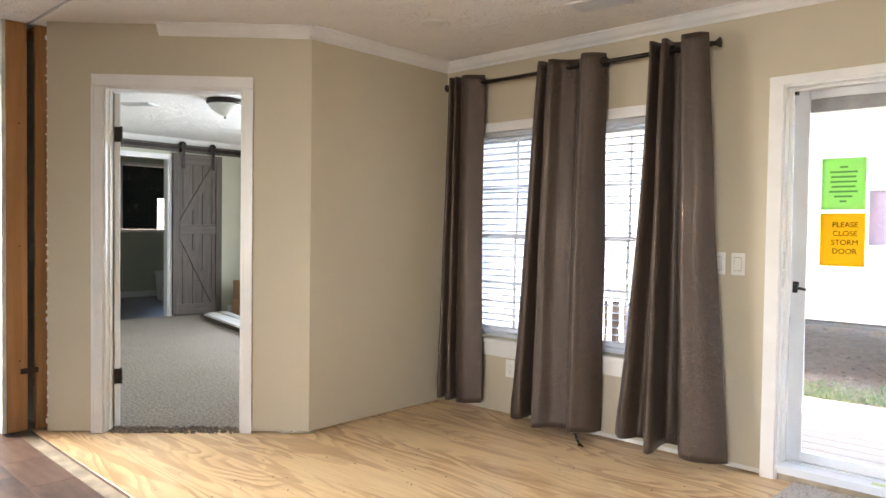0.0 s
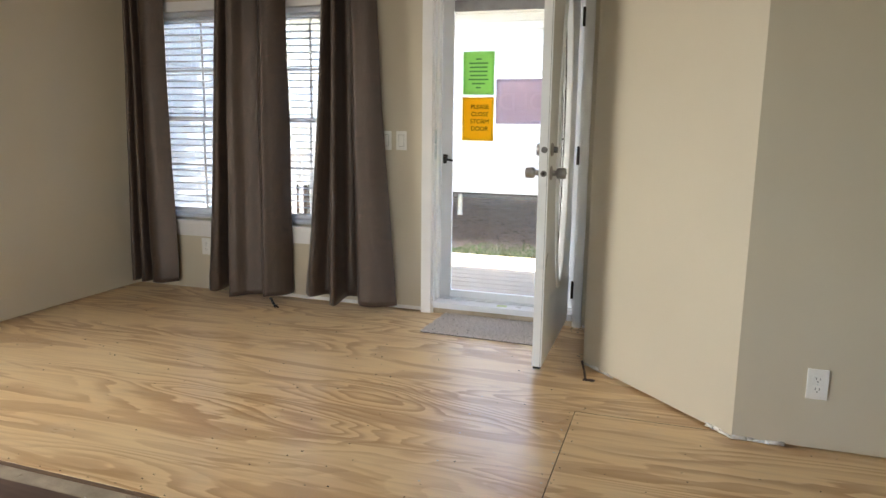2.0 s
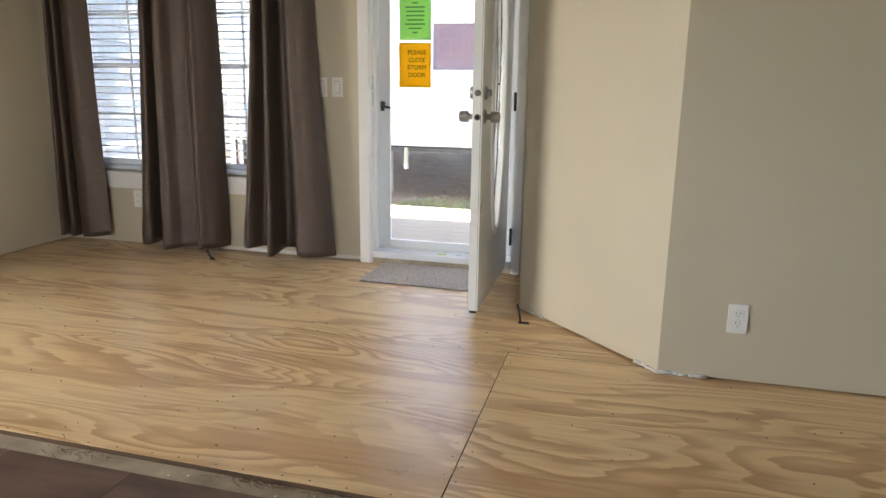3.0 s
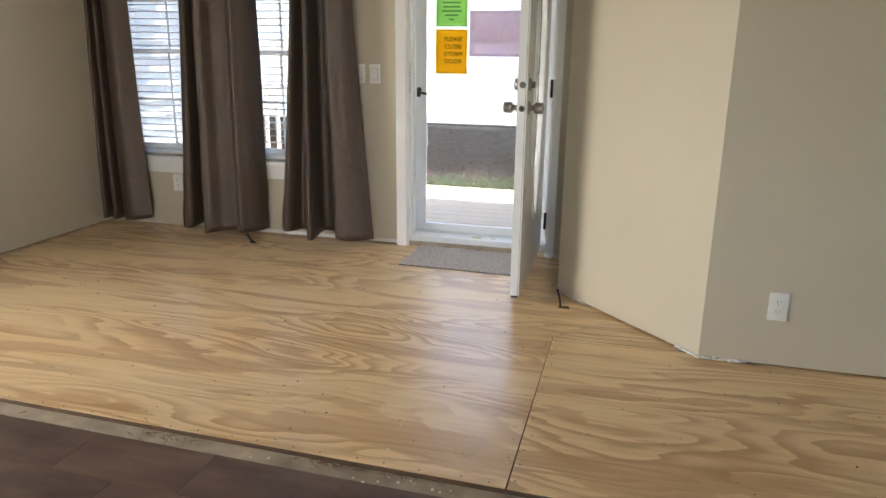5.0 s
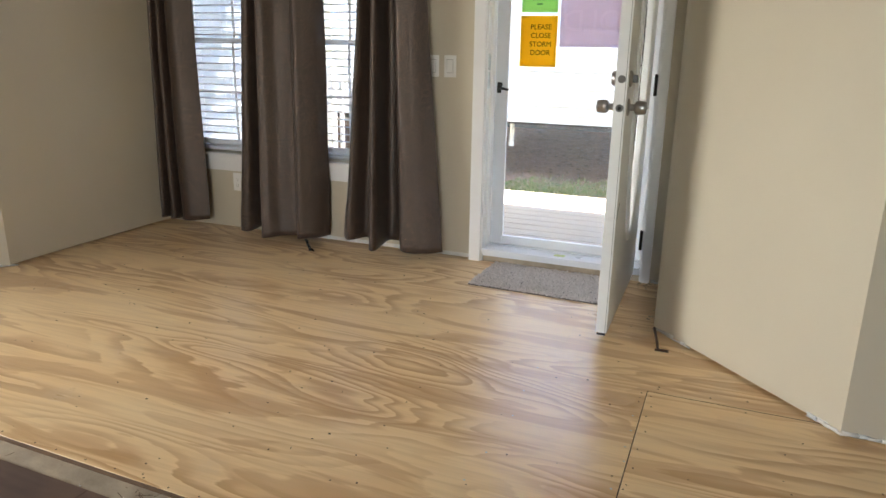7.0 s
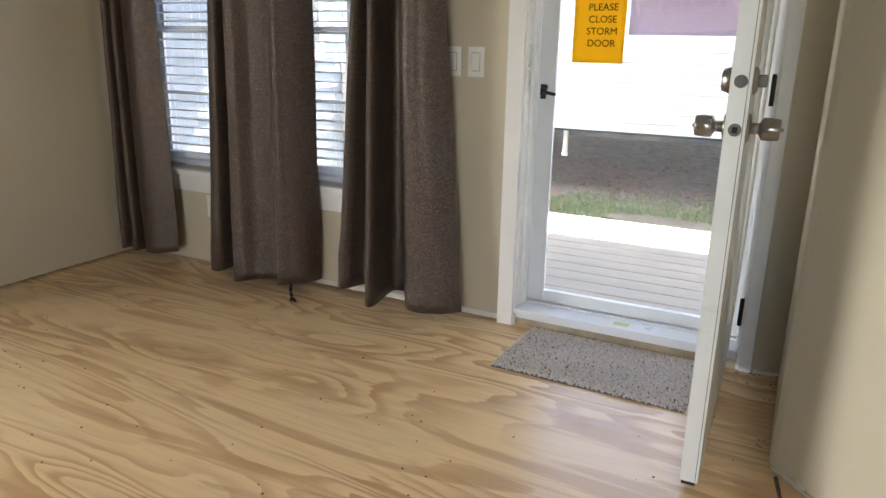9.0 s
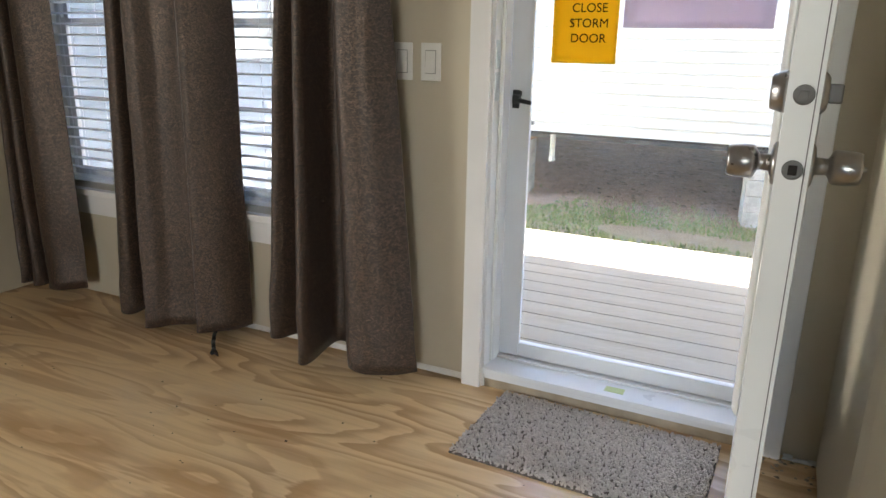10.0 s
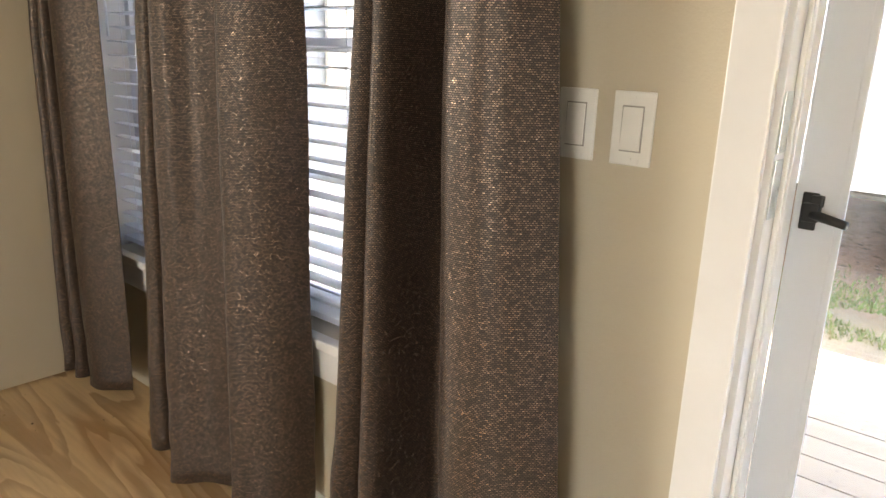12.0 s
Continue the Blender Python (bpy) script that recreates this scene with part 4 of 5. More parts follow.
curtain(-2.1, [(-2.33, 4.0, -2.5, 3.985, 0.07), (-2.31, 3.905, -2.445, 3.86, 0.06), (-2.275, 3.905, -2.375, 3.855, 0.06), (-2.268, 4.0, -2.355, 4.005, 0.075), (-2.238, 4.01, -2.3, 4.005, 0.075), (-2.23, 3.9, -2.265, 3.83, 0.045), (-2.195, 3.9, -2.21, 3.825, 0.045), (-2.15, 3.96, -2.15, 3.885, 0.05), (-2.075, 3.995, -2.06, 3.91, 0.055), (-2.0, 3.9, -2.015, 3.85, 0.055), (-1.965, 3.895, -1.965, 3.885, 0.055), (-1.92, 3.92, -1.915, 3.95, 0.052), (-1.88, 3.975, -1.89, 4.02, 0.055)],
        "dark brown curtain panel hanging between the windows", 4.1)
curtain(-1.43, [(-1.6, 4.0, -1.805, 4.03, 0.06), (-1.58, 3.91, -1.735, 3.935, 0.062), (-1.56, 3.91, -1.69, 3.95, 0.064), (-1.545, 3.985, -1.65, 4.02, 0.066), (-1.525, 3.985, -1.59, 3.99, 0.06), (-1.508, 3.905, -1.525, 3.83, 0.052), (-1.478, 3.905, -1.485, 3.83, 0.052), (-1.48, 4.0, -1.488, 4.005, 0.068), (-1.41, 4.005, -1.4, 4.005, 0.07), (-1.395, 3.895, -1.35, 3.88, 0.06), (-1.345, 3.89, -1.262, 3.858, 0.055), (-1.3, 3.893, -1.187, 3.888, 0.055), (-1.262, 3.93, -1.118, 3.955, 0.056)],
        "dark brown curtain panel beside the front door", 8.6)


# ---- small fixtures on the walls and ceiling ----
def switch(x, z):
    s = thing("light_switch", (x, N, z), "white rocker light switch on the beige wall", "light switch", "switches by the door")
    part("plate", blocks(((-0.035, -0.006, -0.058), (0.035, -0.0004, 0.058)), bevel=0.0025), PLASTIC, s)
    # grey ring round the rocker: the groove's shade put in as colour
    part("groove_shade", blocks(((-0.0185, -0.0075, -0.036), (0.0185, -0.006, 0.036)), bevel=0.0007), SHADEGAP, s)
    bm = blocks(((-0.0165, -0.012, -0.0335), (0.0165, -0.0076, 0.0335)), bevel=0.001)
    for v in bm.verts:
        v.co.y += 0.004 * (v.co.z + 0.0335) / 0.067 if v.co.y < -0.009 else 0
    part("rocker", bm, PLASTIC, s)
    for q in (-0.048, 0.048):
        part("screw", turned((0, -0.0058, q), (0, -1, 0), [(0, 0.0034), (0.0012, 0.003)], 10), PLASTIC, s)


switch(-1.132, 1.075)
switch(-1.233, 1.075)


def outlet(at, rz, label, group):
    s = thing("wall_outlet", at, label, "outlet", group, "", rz)
    part("plate", blocks(((-0.036, -0.006, -0.058), (0.036, -0.0004, 0.058)), bevel=0.0025), PLASTIC, s)
    for q in (-0.0195, 0.0195):
        f = part("receptacle", blocks(((-0.0165, -0.0085, q - 0.0145), (0.0165, -0.006, q + 0.0145)), bevel=0.002), PLASTIC, s)
        part("slots", blocks(((-0.0075, -0.0088, q - 0.001), (-0.0055, -0.0086, q + 0.008)), ((0.0055, -0.0088, q - 0.001), (0.0075, -0.0086, q + 0.007)), ((-0.002, -0.0088, q - 0.01), (0.002, -0.0086, q - 0.006))), GAP, f)
    part("screw", turned((0, -0.0058, 0), (0, -1, 0), [(0, 0.003), (0.0012, 0.0026)], 10), ZINC, s)


outlet((1.036, 2.753, 0.26), 0, "white duplex outlet low on the beige wall", "outlets")
outlet((-2.6, N, 0.315), 0, "white outlet under the window between curtains", "outlets")

can = thing("recessed_light", (-2.585, 3.27, TOP), "white recessed ceiling light, switched off", "ceiling light")
bm = bmesh.new()
prof = [(0.088, 0.0), (0.088, -0.006), (0.074, -0.009), (0.066, -0.004), (0.06, 0.0)]
rings = [[bm.verts.new((r * math.cos(2 * math.pi * i / 40), r * math.sin(2 * math.pi * i / 40), z)) for i in range(40)] for r, z in prof]
for p, q in zip(rings, rings[1:]):
    for i in range(40):
        bm.faces.new((p[i], p[(i + 1) % 40], q[(i + 1) % 40], q[i]))
part("trim_ring", bm, TRIM, can, "", True)
part("lens", turned((0, 0, -0.0005), (0, 0, -1), [(0, 0.062), (0.002, 0.06), (0.0025, 0.03)], 32), FROST, can)


def vent(at, rz, label):
    v = thing("ceiling_vent", at, label, "vent", "ceiling vents", "", rz)
    part("frame", blocks(((-0.17, -0.1, -0.008), (0.17, -0.075, 0)), ((-0.17, 0.075, -0.008), (0.17, 0.1, 0)), ((-0.17, -0.075, -0.008), (-0.145, 0.075, 0)), ((0.145, -0.075, -0.008), (0.17, 0.075, 0)), bevel=0.002), TRIM, v)
    part("backing", blocks(((-0.145, -0.075, -0.002), (0.145, 0.075, -0.0005))), STEEL, v)
    me = mesh_of("slat", blocks(((-0.145, -0.006, -0.001), (0.145, 0.006, 0.001))), TRIM)
    for i in range(9):
        s = new("slat", me)
        s.parent = v
        s.matrix_local = pose(0, -0.064 + i * 0.016, -0.008, 40)


vent((-1.67, 3.56, TOP), 4, "white metal ceiling register in the front room")
vent((-6.65, 3.35, TOP), 35, "white metal ceiling register in the bedroom")

# ---- things on the floor ----
dm = thing("doormat", (-0.495, 3.835, 0), "grey-brown shaggy doormat inside the front door", "doormat", "", "", -1.5)
MW, MD = 0.345, 0.208
part("backing", blocks(((-MW, -MD, 0.0), (MW, MD, 0.006)), bevel=0.002), worn("mat_backing", (0.16, 0.14, 0.125), 0.95, 0.1, 20), dm)
rnd = random.Random(11)
verts, faces = [], []
for i in range(98):
    for j in range(60):
        x = -MW + 0.003 + (2 * MW - 0.006) * (i + rnd.uniform(-0.4, 1.4)) / 98
        y = -MD + 0.003 + (2 * MD - 0.006) * (j + rnd.uniform(-0.4, 1.4)) / 60
        x, y = max(-MW, min(MW, x)), max(-MD, min(MD, y))
        r, h = rnd.uniform(0.003, 0.005), rnd.uniform(0.01, 0.0155)
        a, lean = rnd.uniform(0, 6.28), rnd.uniform(0.0, 0.006)
        k = len(verts)
        for c in range(4):
            th = a + c * math.pi / 2
            verts.append((x + r * math.cos(th), y + r * math.sin(th), 0.005))
        tx, ty = x + lean * math.cos(a), y + lean * math.sin(a)
        for c in range(4):
            th = a + c * math.pi / 2
            verts.append((tx + r * 0.75 * math.cos(th), ty + r * 0.75 * math.sin(th), h))
        for c in range(4):
            d = (c + 1) % 4
            faces.append((k + c, k + d, k + 4 + d, k + 4 + c))
        faces.append((k + 4, k + 5, k + 6, k + 7))
me = bpy.data.meshes.new("pile")
me.from_pydata(verts, [], faces)
me.materials.append(TUFT)
pile = tagged(new("pile", me), "", "", "", "stuff")
pile.parent = dm


def bent_bar(name, pts, r, material, label, category):
    bm = bmesh.new()
    for a, b in zip(pts, pts[1:]):
        rod_mesh(bm, a, b, r, r * 0.9, 8)
    return tagged(new(name, mesh_of(name, bm, material, True)), label, category)


cab = thing("cable_end", (-1.95, 3.86, 0), "short black cable end sticking out under the curtain", "cable")
bm = bmesh.new()
for a, b in zip([(-0.1, 0.12, 0.008), (-0.06, 0.07, 0.022), (-0.02, 0.02, 0.016), (0.02, -0.02, 0.009)], [(-0.06, 0.07, 0.022), (-0.02, 0.02, 0.016), (0.02, -0.02, 0.009), (0.04, -0.05, 0.008)]):
    rod_mesh(bm, a, b, 0.008, 0.0075, 10)
part("sheath", bm, BLACK, cab, "", True)
part("frayed_tip", turned((0.03, -0.03, 0.009), (0.7, -0.35, -0.1), [(0, 0.004), (0.012, 0.009), (0.03, 0.006), (0.045, 0.002)], 10), RUST, cab)

strap = thing("bent_nail", (0.15, 3.2, 0), "bent rusty steel strap standing on the plywood", "strap")
bm = bmesh.new()
for a, b in zip([(-0.028, 0.06, 0.07), (-0.01, 0.02, 0.035), (0.0, -0.012, 0.004)], [(-0.01, 0.02, 0.035), (0.0, -0.012, 0.004), (0.035, -0.006, 0.004)]):
    rod_mesh(bm, a, b, 0.006, 0.005, 6)
part("shank", bm, RUST, strap)
part("foot", blocks(((-0.012, -0.016, 0.0), (0.042, 0.0, 0.005)), bevel=0.001), RUST, strap)

# splinters and crumbs torn loose along the plywood's edge
rnd = random.Random(5)
bm = bmesh.new()
for cx, n, spread in ((-0.99, 26, 0.1), (-0.38, 60, 0.13), (-0.15, 16, 0.08), (-1.8, 12, 0.3), (0.05, 8, 0.1)):
    for _ in range(n):
        x, y = rnd.gauss(cx, spread * 0.5), 1.648 - abs(rnd.gauss(0, 0.016))
        a, ln = rnd.gauss(-0.9, 0.7), rnd.uniform(0.012, 0.06)
        rod_mesh(bm, (x, y, -0.012 + rnd.uniform(0, 0.01)), (x + ln * math.cos(a), y + ln * math.sin(a) * 0.5, -0.013 + rnd.uniform(0, 0.014)), 0.0011, 0.0004, 5)
tagged(new("splinters", mesh_of("splinters", bm, PLYEDGE)), "dark torn splinters along the plywood's edge", "splinters", "", "stuff")
bm = bmesh.new()
for _ in range(26):
    x, y = rnd.uniform(-3.2, 1.4), rnd.uniform(1.58, 1.63)
    if rnd.random() < 0.5:
        x = rnd.gauss(-0.3, 0.35)
    r = rnd.uniform(0.0012, 0.0042)
    box(bm, (x - r, y - r, -0.0175), (x + r * rnd.uniform(0.6, 1.6), y + r, -0.0175 + r))
tagged(new("plaster_crumbs", mesh_of("plaster_crumbs", bm, DRYWALL)), "white plaster crumbs on the grey strip", "crumbs", "", "stuff")
bm = bmesh.new()
for _ in range(260):
    x, y = rnd.uniform(-3.0, 1.6), rnd.uniform(1.72, 3.95)
    if x > 0.05 and y > 2.9:
        continue
    r = rnd.uniform(0.0008, 0.0026)
    box(bm, (x - r, y - r, 0.0002), (x + r * rnd.uniform(0.6, 2.0), y + r, 0.0002 + r * 0.6))
tagged(new("floor_grit", mesh_of("floor_grit", bm, GAP)), "dark grit scattered on the plywood", "grit", "", "stuff")

rnd = random.Random(31)
bm = bmesh.new()
for _ in range(48):
    x, y = rnd.uniform(-0.04, 0.1), 4.05 - abs(rnd.gauss(0, 0.06))
    if rnd.random() < 0.35:
        x, y = 0.1 - abs(rnd.gauss(0, 0.02)), rnd.uniform(3.5, 4.0)
    r0, a = rnd.uniform(0.002, 0.009), rnd.uniform(0, 6.28)
    q = [bm.verts.new((x + r0 * rnd.uniform(0.5, 1.2) * math.cos(a + k * 1.257), y + r0 * rnd.uniform(0.5, 1.2) * math.sin(a + k * 1.257), 0.001 + rnd.uniform(0.0, 0.004))) for k in range(5)]
    t0 = bm.verts.new((x, y, 0.003 + r0 * 0.5))
    for k in range(5):
        bm.faces.new((q[k], q[(k + 1) % 5], t0))
tagged(new("plaster_flakes", mesh_of("plaster_flakes", bm, SUBFLOOR)), "broken plaster flakes swept behind the door", "crumbs", "", "stuff")

# ---- bedroom and bath beyond the doorway ----
BX = -8.95
structure("floor_bedroom", blocks(((BX - 0.05, 1.82, -0.05), (-3.3, 6.2, -0.001))), CARPET, "grey-brown bedroom carpet", "carpet")
structure("floor_bath", blocks(((-11.9, 3.6, -0.05), (BX - 0.05, 6.4, -0.004))), BATHFLOOR, "dark bathroom floor", "floor")
# worn carpet edge at the doorway
bm = bmesh.new()
rnd = random.Random(2)
for _ in range(700):
    u, w = rnd.uniform(D0 + 0.02, D1 - 0.02), rnd.uniform(-0.12, 0.012)
    r = rnd.uniform(0.003, 0.007)
    rod_mesh(bm, (u, w, -0.004), (u + rnd.uniform(-0.008, 0.008), w + rnd.uniform(-0.006, 0.01), rnd.uniform(0.004, 0.016)), r, r * 0.6, 5)
on_diag(tagged(new("carpet_fringe", mesh_of("carpet_fringe", bm, CARPET)), "frayed carpet edge in the doorway", "carpet", "", "stuff"))
BTOP = TOP
structure("wall_bedroom_west", blocks(((BX - 0.12, 1.8, 0), (BX, 4.02, BTOP)), ((BX - 0.12, 4.78, 0), (BX, 6.3, BTOP)), ((BX - 0.12, 4.02, 2.12), (BX, 4.78, BTOP))), BEDWALL, "pale green bedroom wall with a bath opening", "wall")
structure("wall_bedroom_north", blocks(((BX, 6.2, 0), (-6.4, 6.34, BTOP)), ((-4.8, 6.2, 0), (-3.25, 6.34, BTOP)), ((-6.4, 6.2, 0), (-4.8, 6.34, 0.9)), ((-6.4, 6.2, 2.1), (-4.8, 6.34, BTOP))), BEDWALL, "pale green bedroom outer wall", "wall")
structure("wall_bedroom_east", blocks(((-3.38, N + 0.14, 0), (-3.29, 6.2, BTOP))), BEDWALL, "pale green bedroom side wall", "wall")
structure("wall_bath", blocks(((-11.95, 3.5, 0), (-11.8, 5.3, BTOP)), ((-11.95, 5.3, 0), (-11.8, 6.4, 1.16)), ((-11.95, 5.3, 2.3), (-11.8, 6.4, BTOP)), ((-11.8, 3.5, 0), (BX - 0.12, 3.62, BTOP)), ((-11.8, 6.3, 0), (BX - 0.12, 6.42, BTOP))), BEDWALL, "pale green bathroom wall", "wall")
structure("ceiling_bath", blocks(((-12, 3.4, BTOP), (-9.2, 6.45, BTOP + 0.05))), CEIL, "white bathroom ceiling", "ceiling")
structure("trim_crown_bedroom", extrude_profile(CROWN, (BX, 1.82, BTOP), (BX, 6.2, BTOP), (1, 0, 0)), TRIM, "white crown moulding in the bedroom", "moulding")
structure("baseboard_bedroom", blocks(((BX, 5.66, 0), (BX + 0.014, 6.19, 0.09)), ((BX, 1.83, 0), (BX + 0.014, 3.94, 0.09)), bevel=0.003), TRIM, "white bedroom baseboard", "baseboard")
structure("baseboard_bath", blocks(((-11.8, 3.62, 0), (-11.786, 6.29, 0.1)), bevel=0.003), TRIM, "white bathroom baseboard", "baseboard")
d3 = thing("door_3", (BX, 4.4, 0), "white cased opening to the bathroom", "doorway", "", "structure")
part("casing", blocks(((-0.001, 0.38, 0), (0.016, 0.45, 2.12)), bevel=0.003), TRIM, d3)
part("casing", blocks(((-0.001, -0.45, 0), (0.016, -0.38, 2.12)), bevel=0.003), TRIM, d3)
part("head_casing", blocks(((-0.001, -0.45, 2.121), (0.016, 0.45, 2.19)), bevel=0.003), TRIM, d3)
part("jamb", blocks(((-0.12, 0.366, 0), (-0.001, 0.379, 2.119)), ((-0.12, -0.379, 0), (-0.001, -0.366, 2.119))), TRIM, d3)

bw = thing("window_3", (-11.8, 5.85, 1.16), "bathroom window with a dark shade and white sill", "window", "", "structure")
part("window_frame", blocks(((-0.06, -0.56, 0), (0.012, -0.5, 1.14)), ((-0.06, 0.5, 0), (0.012, 0.55, 1.14)), ((-0.06, -0.5, 1.08), (0.012, 0.5, 1.14)), bevel=0.004), TRIM, bw)
part("window_sill", blocks(((-0.05, -0.6, -0.05), (0.04, 0.56, 0)), bevel=0.004), TRIM, bw)
for i in range(4):
    part("shade_fold", blocks(((-0.05, -0.499, 0.002 + i * 0.268), (-0.03 + 0.006 * (i % 2), 0.12 if i < 2 else 0.499, 0.274 + i * 0.268))), NIGHT, bw)
pn = part("pane", blocks(((-0.058, 0.12, 0.0), (-0.052, 0.5, 0.54))), GLASS, bw)
pn.visible_shadow = False

bn = thing("waste_bin", (-11.0, 5.72, 0), "white plastic waste bin with a lid", "bin")
bm = prism([(-0.11, -0.13), (0.11, -0.13), (0.11, 0.13), (-0.11, 0.13)], 0, 0.44)
for v in bm.verts:
    if v.co.z < 0.1:
        v.co.x *= 0.8
        v.co.y *= 0.8
bmesh.ops.bevel(bm, geom=list(bm.edges), offset=0.015, segments=2, affect="EDGES")
part("body", bm, PLASTIC, bn)
part("lid", blocks(((-0.125, -0.145, 0.44), (0.125, 0.145, 0.475)), bevel=0.01), PLASTIC, bn)

# barn door on its rail
bdn = thing("barn_door", (BX + 0.045, 5.17, 0.02), "grey-brown wooden barn door with cross braces", "sliding door")
BW, BH = 0.36, 2.19
for i in range(5):
    y0 = -BW + i * 2 * BW / 5
    part("plank", blocks(((-0.016, y0 + 0.002, 0), (0.004, y0 + 2 * BW / 5 - 0.002, BH)), bevel=0.003), BARN, bdn)
for y0, y1 in ((-BW, -BW + 0.09), (BW - 0.09, BW)):
    part("stile", blocks(((0.0045, y0, 0), (0.022, y1, BH)), bevel=0.003), BARN, bdn)
for z in (0.0, BH * 0.5, BH - 0.14):
    part("rail", blocks(((0.0045, -BW + 0.091, z), (0.022, BW - 0.091, z + 0.14)), bevel=0.003), wood_material("barn_rail_wood", (0.15, 0.12, 0.095), (0.06, 0.045, 0.036), "y", 1.2), bdn)
for (ya, za), (yb, zb) in (((-BW + 0.13, BH * 0.5 + 0.16), (BW - 0.13, BH - 0.17)), ((BW - 0.13, 0.17), (-BW + 0.13, BH * 0.5 - 0.03))):
    a, b = Vector((0.013, ya, za)), Vector((0.013, yb, zb))
    d = (b - a).normalized()
    s = Vector((0, -d.z, d.y)) * 0.045
    bm = bmesh.new()
    q = [a - s - d * 0.04, b - s + d * 0.04, b + s + d * 0.04, a + s - d * 0.04]
    lo = [bm.verts.new(p + Vector((-0.008, 0, 0))) for p in q]
    hi = [bm.verts.new(p + Vector((0.007, 0, 0))) for p in q]
    bm.faces.new(lo[::-1])
    bm.faces.new(hi)
    for i in range(4):
        bm.faces.new((lo[i], lo[(i + 1) % 4], hi[(i + 1) % 4], hi[i]))
    part("brace", bm, BARN, bdn)
for y in (-0.22, 0.22):
    hg = part("hanger", blocks(((0.023, y - 0.022, BH - 0.2), (0.03, y + 0.022, BH + 0.13)), bevel=0.002), IRON, bdn, "black strap hanger")
    part("wheel", turned((0.0, y, BH + 0.12), (1, 0, 0), [(0, 0.045), (0.02, 0.045), (0.024, 0.03)], 24), IRON, hg)
rl = thing("barn_door_rail", (BX + 0.05, 4.9, 2.285), "black steel sliding door rail on a header board", "rail")
part("bar", blocks(((-0.004, -0.95, -0.022), (0.004, 1.28, 0.022)), bevel=0.002), IRON, rl)
part("header_board", blocks(((-0.049, -0.98, -0.05), (-0.03, 1.29, 0.05)), bevel=0.003), BARN, rl)
for y in (-0.8, -0.1, 0.6, 1.2):
    part("standoff", turned((-0.03, y, 0), (1, 0, 0), [(0, 0.012), (0.04, 0.012), (0.046, 0.006)], 12), IRON, rl)

lamp = thing("ceiling_light", (-5.75, 3.77, TOP), "dark-rimmed ceiling light with a frosted glass bowl", "ceiling light")
part("pan", turned((0, 0, 0), (0, 0, -1), [(0, 0.165), (0.035, 0.17), (0.045, 0.15)], 36), IRON, lamp, "", True)
part("bowl", turned((0, 0, -0.04), (0, 0, -1), [(0, 0.15), (0.03, 0.14), (0.07, 0.1), (0.1, 0.05), (0.115, 0.012), (0.12, 0.004)], 36), FROST, lamp, "", True)
part("finial", turned((0, 0, -0.157), (0, 0, -1), [(0, 0.008), (0.012, 0.01), (0.02, 0.003)], 12), IRON, lamp, "", True)

for i, (x, y, z, w, d, h, rz) in enumerate(((-8.45, 5.83, 0.0, 0.2, 0.27, 0.22, 4), (-8.44, 5.85, 0.222, 0.21, 0.28, 0.25, -3))):
    cb = thing("cardboard_box", (x, y, z), "closed brown cardboard box stacked by the wall", "box", "stacked boxes", "", rz)
    part("carton", blocks(((-w, -d, 0), (w, d, h)), bevel=0.006), CARD, cb)
    part("flap_seam", blocks(((-w + 0.01, -0.004, h), (w - 0.01, 0.004, h + 0.002))), GAP, cb)
rnd = random.Random(9)
for i in range(9):
    lay, k = divmod(i, 3)
    tb = thing("trim_board", (-7.25, 4.8 + 0.11 * k - 0.01 * lay, 0.028 * lay), "long trim board lying in a stack on carpet", "board", "stack of trim boards", "", -12 + rnd.uniform(-2, 2))
    part("board", blocks(((-1.15 + rnd.uniform(-0.1, 0.1), -0.05, 0), (1.15 + rnd.uniform(-0.1, 0.1), 0.05, 0.026)), bevel=0.004), TRIM if lay == 2 else BARN, tb)
outlet((BX, 5.78, 0.36), 90, "white outlet low on the bedroom wall", "outlets")

# ---- porch ----
DZT = -0.06
structure("wall_recess", blocks(((-3.29, N + 0.14, -0.5), (-3.262, 6.34, 3.0))), RECESS, "outer wall beside the porch", "wall")
rec = thing("recess_siding", (-3.262, N + 0.14, 0), "blue-grey lap siding on the wing beside the porch", "siding", "", "structure")
bm = bmesh.new()
ys, ye = 0.0, 2.14
prof = [(0, 0), (0.014, 0.002), (0.003, 0.112), (0, 0.112)]
ends = [[bm.verts.new((o, y, z)) for o, z in prof] for y in (ys, ye)]
for i in range(4):
    j = (i + 1) % 4
    bm.faces.new((ends[0][i], ends[0][j], ends[1][j], ends[1][i]))
bm.faces.new(ends[0][::-1])
bm.faces.new(ends[1])
me = mesh_of("siding_board", bm, RECESS)
for i in range(26):
    ob = new("siding_board", me)
    ob.parent = rec
    ob.matrix_local = pose(0, 0, -0.45 + i * 0.114)
rw = thing("window_4", (-3.244, 5.55, 1.02), "white framed window on the wing beside the porch", "window", "", "structure")
part("window_frame", blocks(((-0.002, -0.36, 0), (0.022, -0.3, 1.1)), ((-0.002, 0.3, 0), (0.022, 0.36, 1.1)), ((-0.002, -0.3, 0), (0.022, 0.3, 0.06)), ((-0.002, -0.3, 1.04), (0.022, 0.3, 1.1)), bevel=0.003), VINYL, rw)
part("pane", blocks(((-0.001, -0.3, 0.06), (0.006, 0.3, 1.04))), worn("drawn_window_shade", (0.42, 0.45, 0.46), 0.3, 0.06, 4), rw)

dk = thing("deck", (0, 0, DZT), "weathered pale wooden porch deck", "deck", "", "structure")
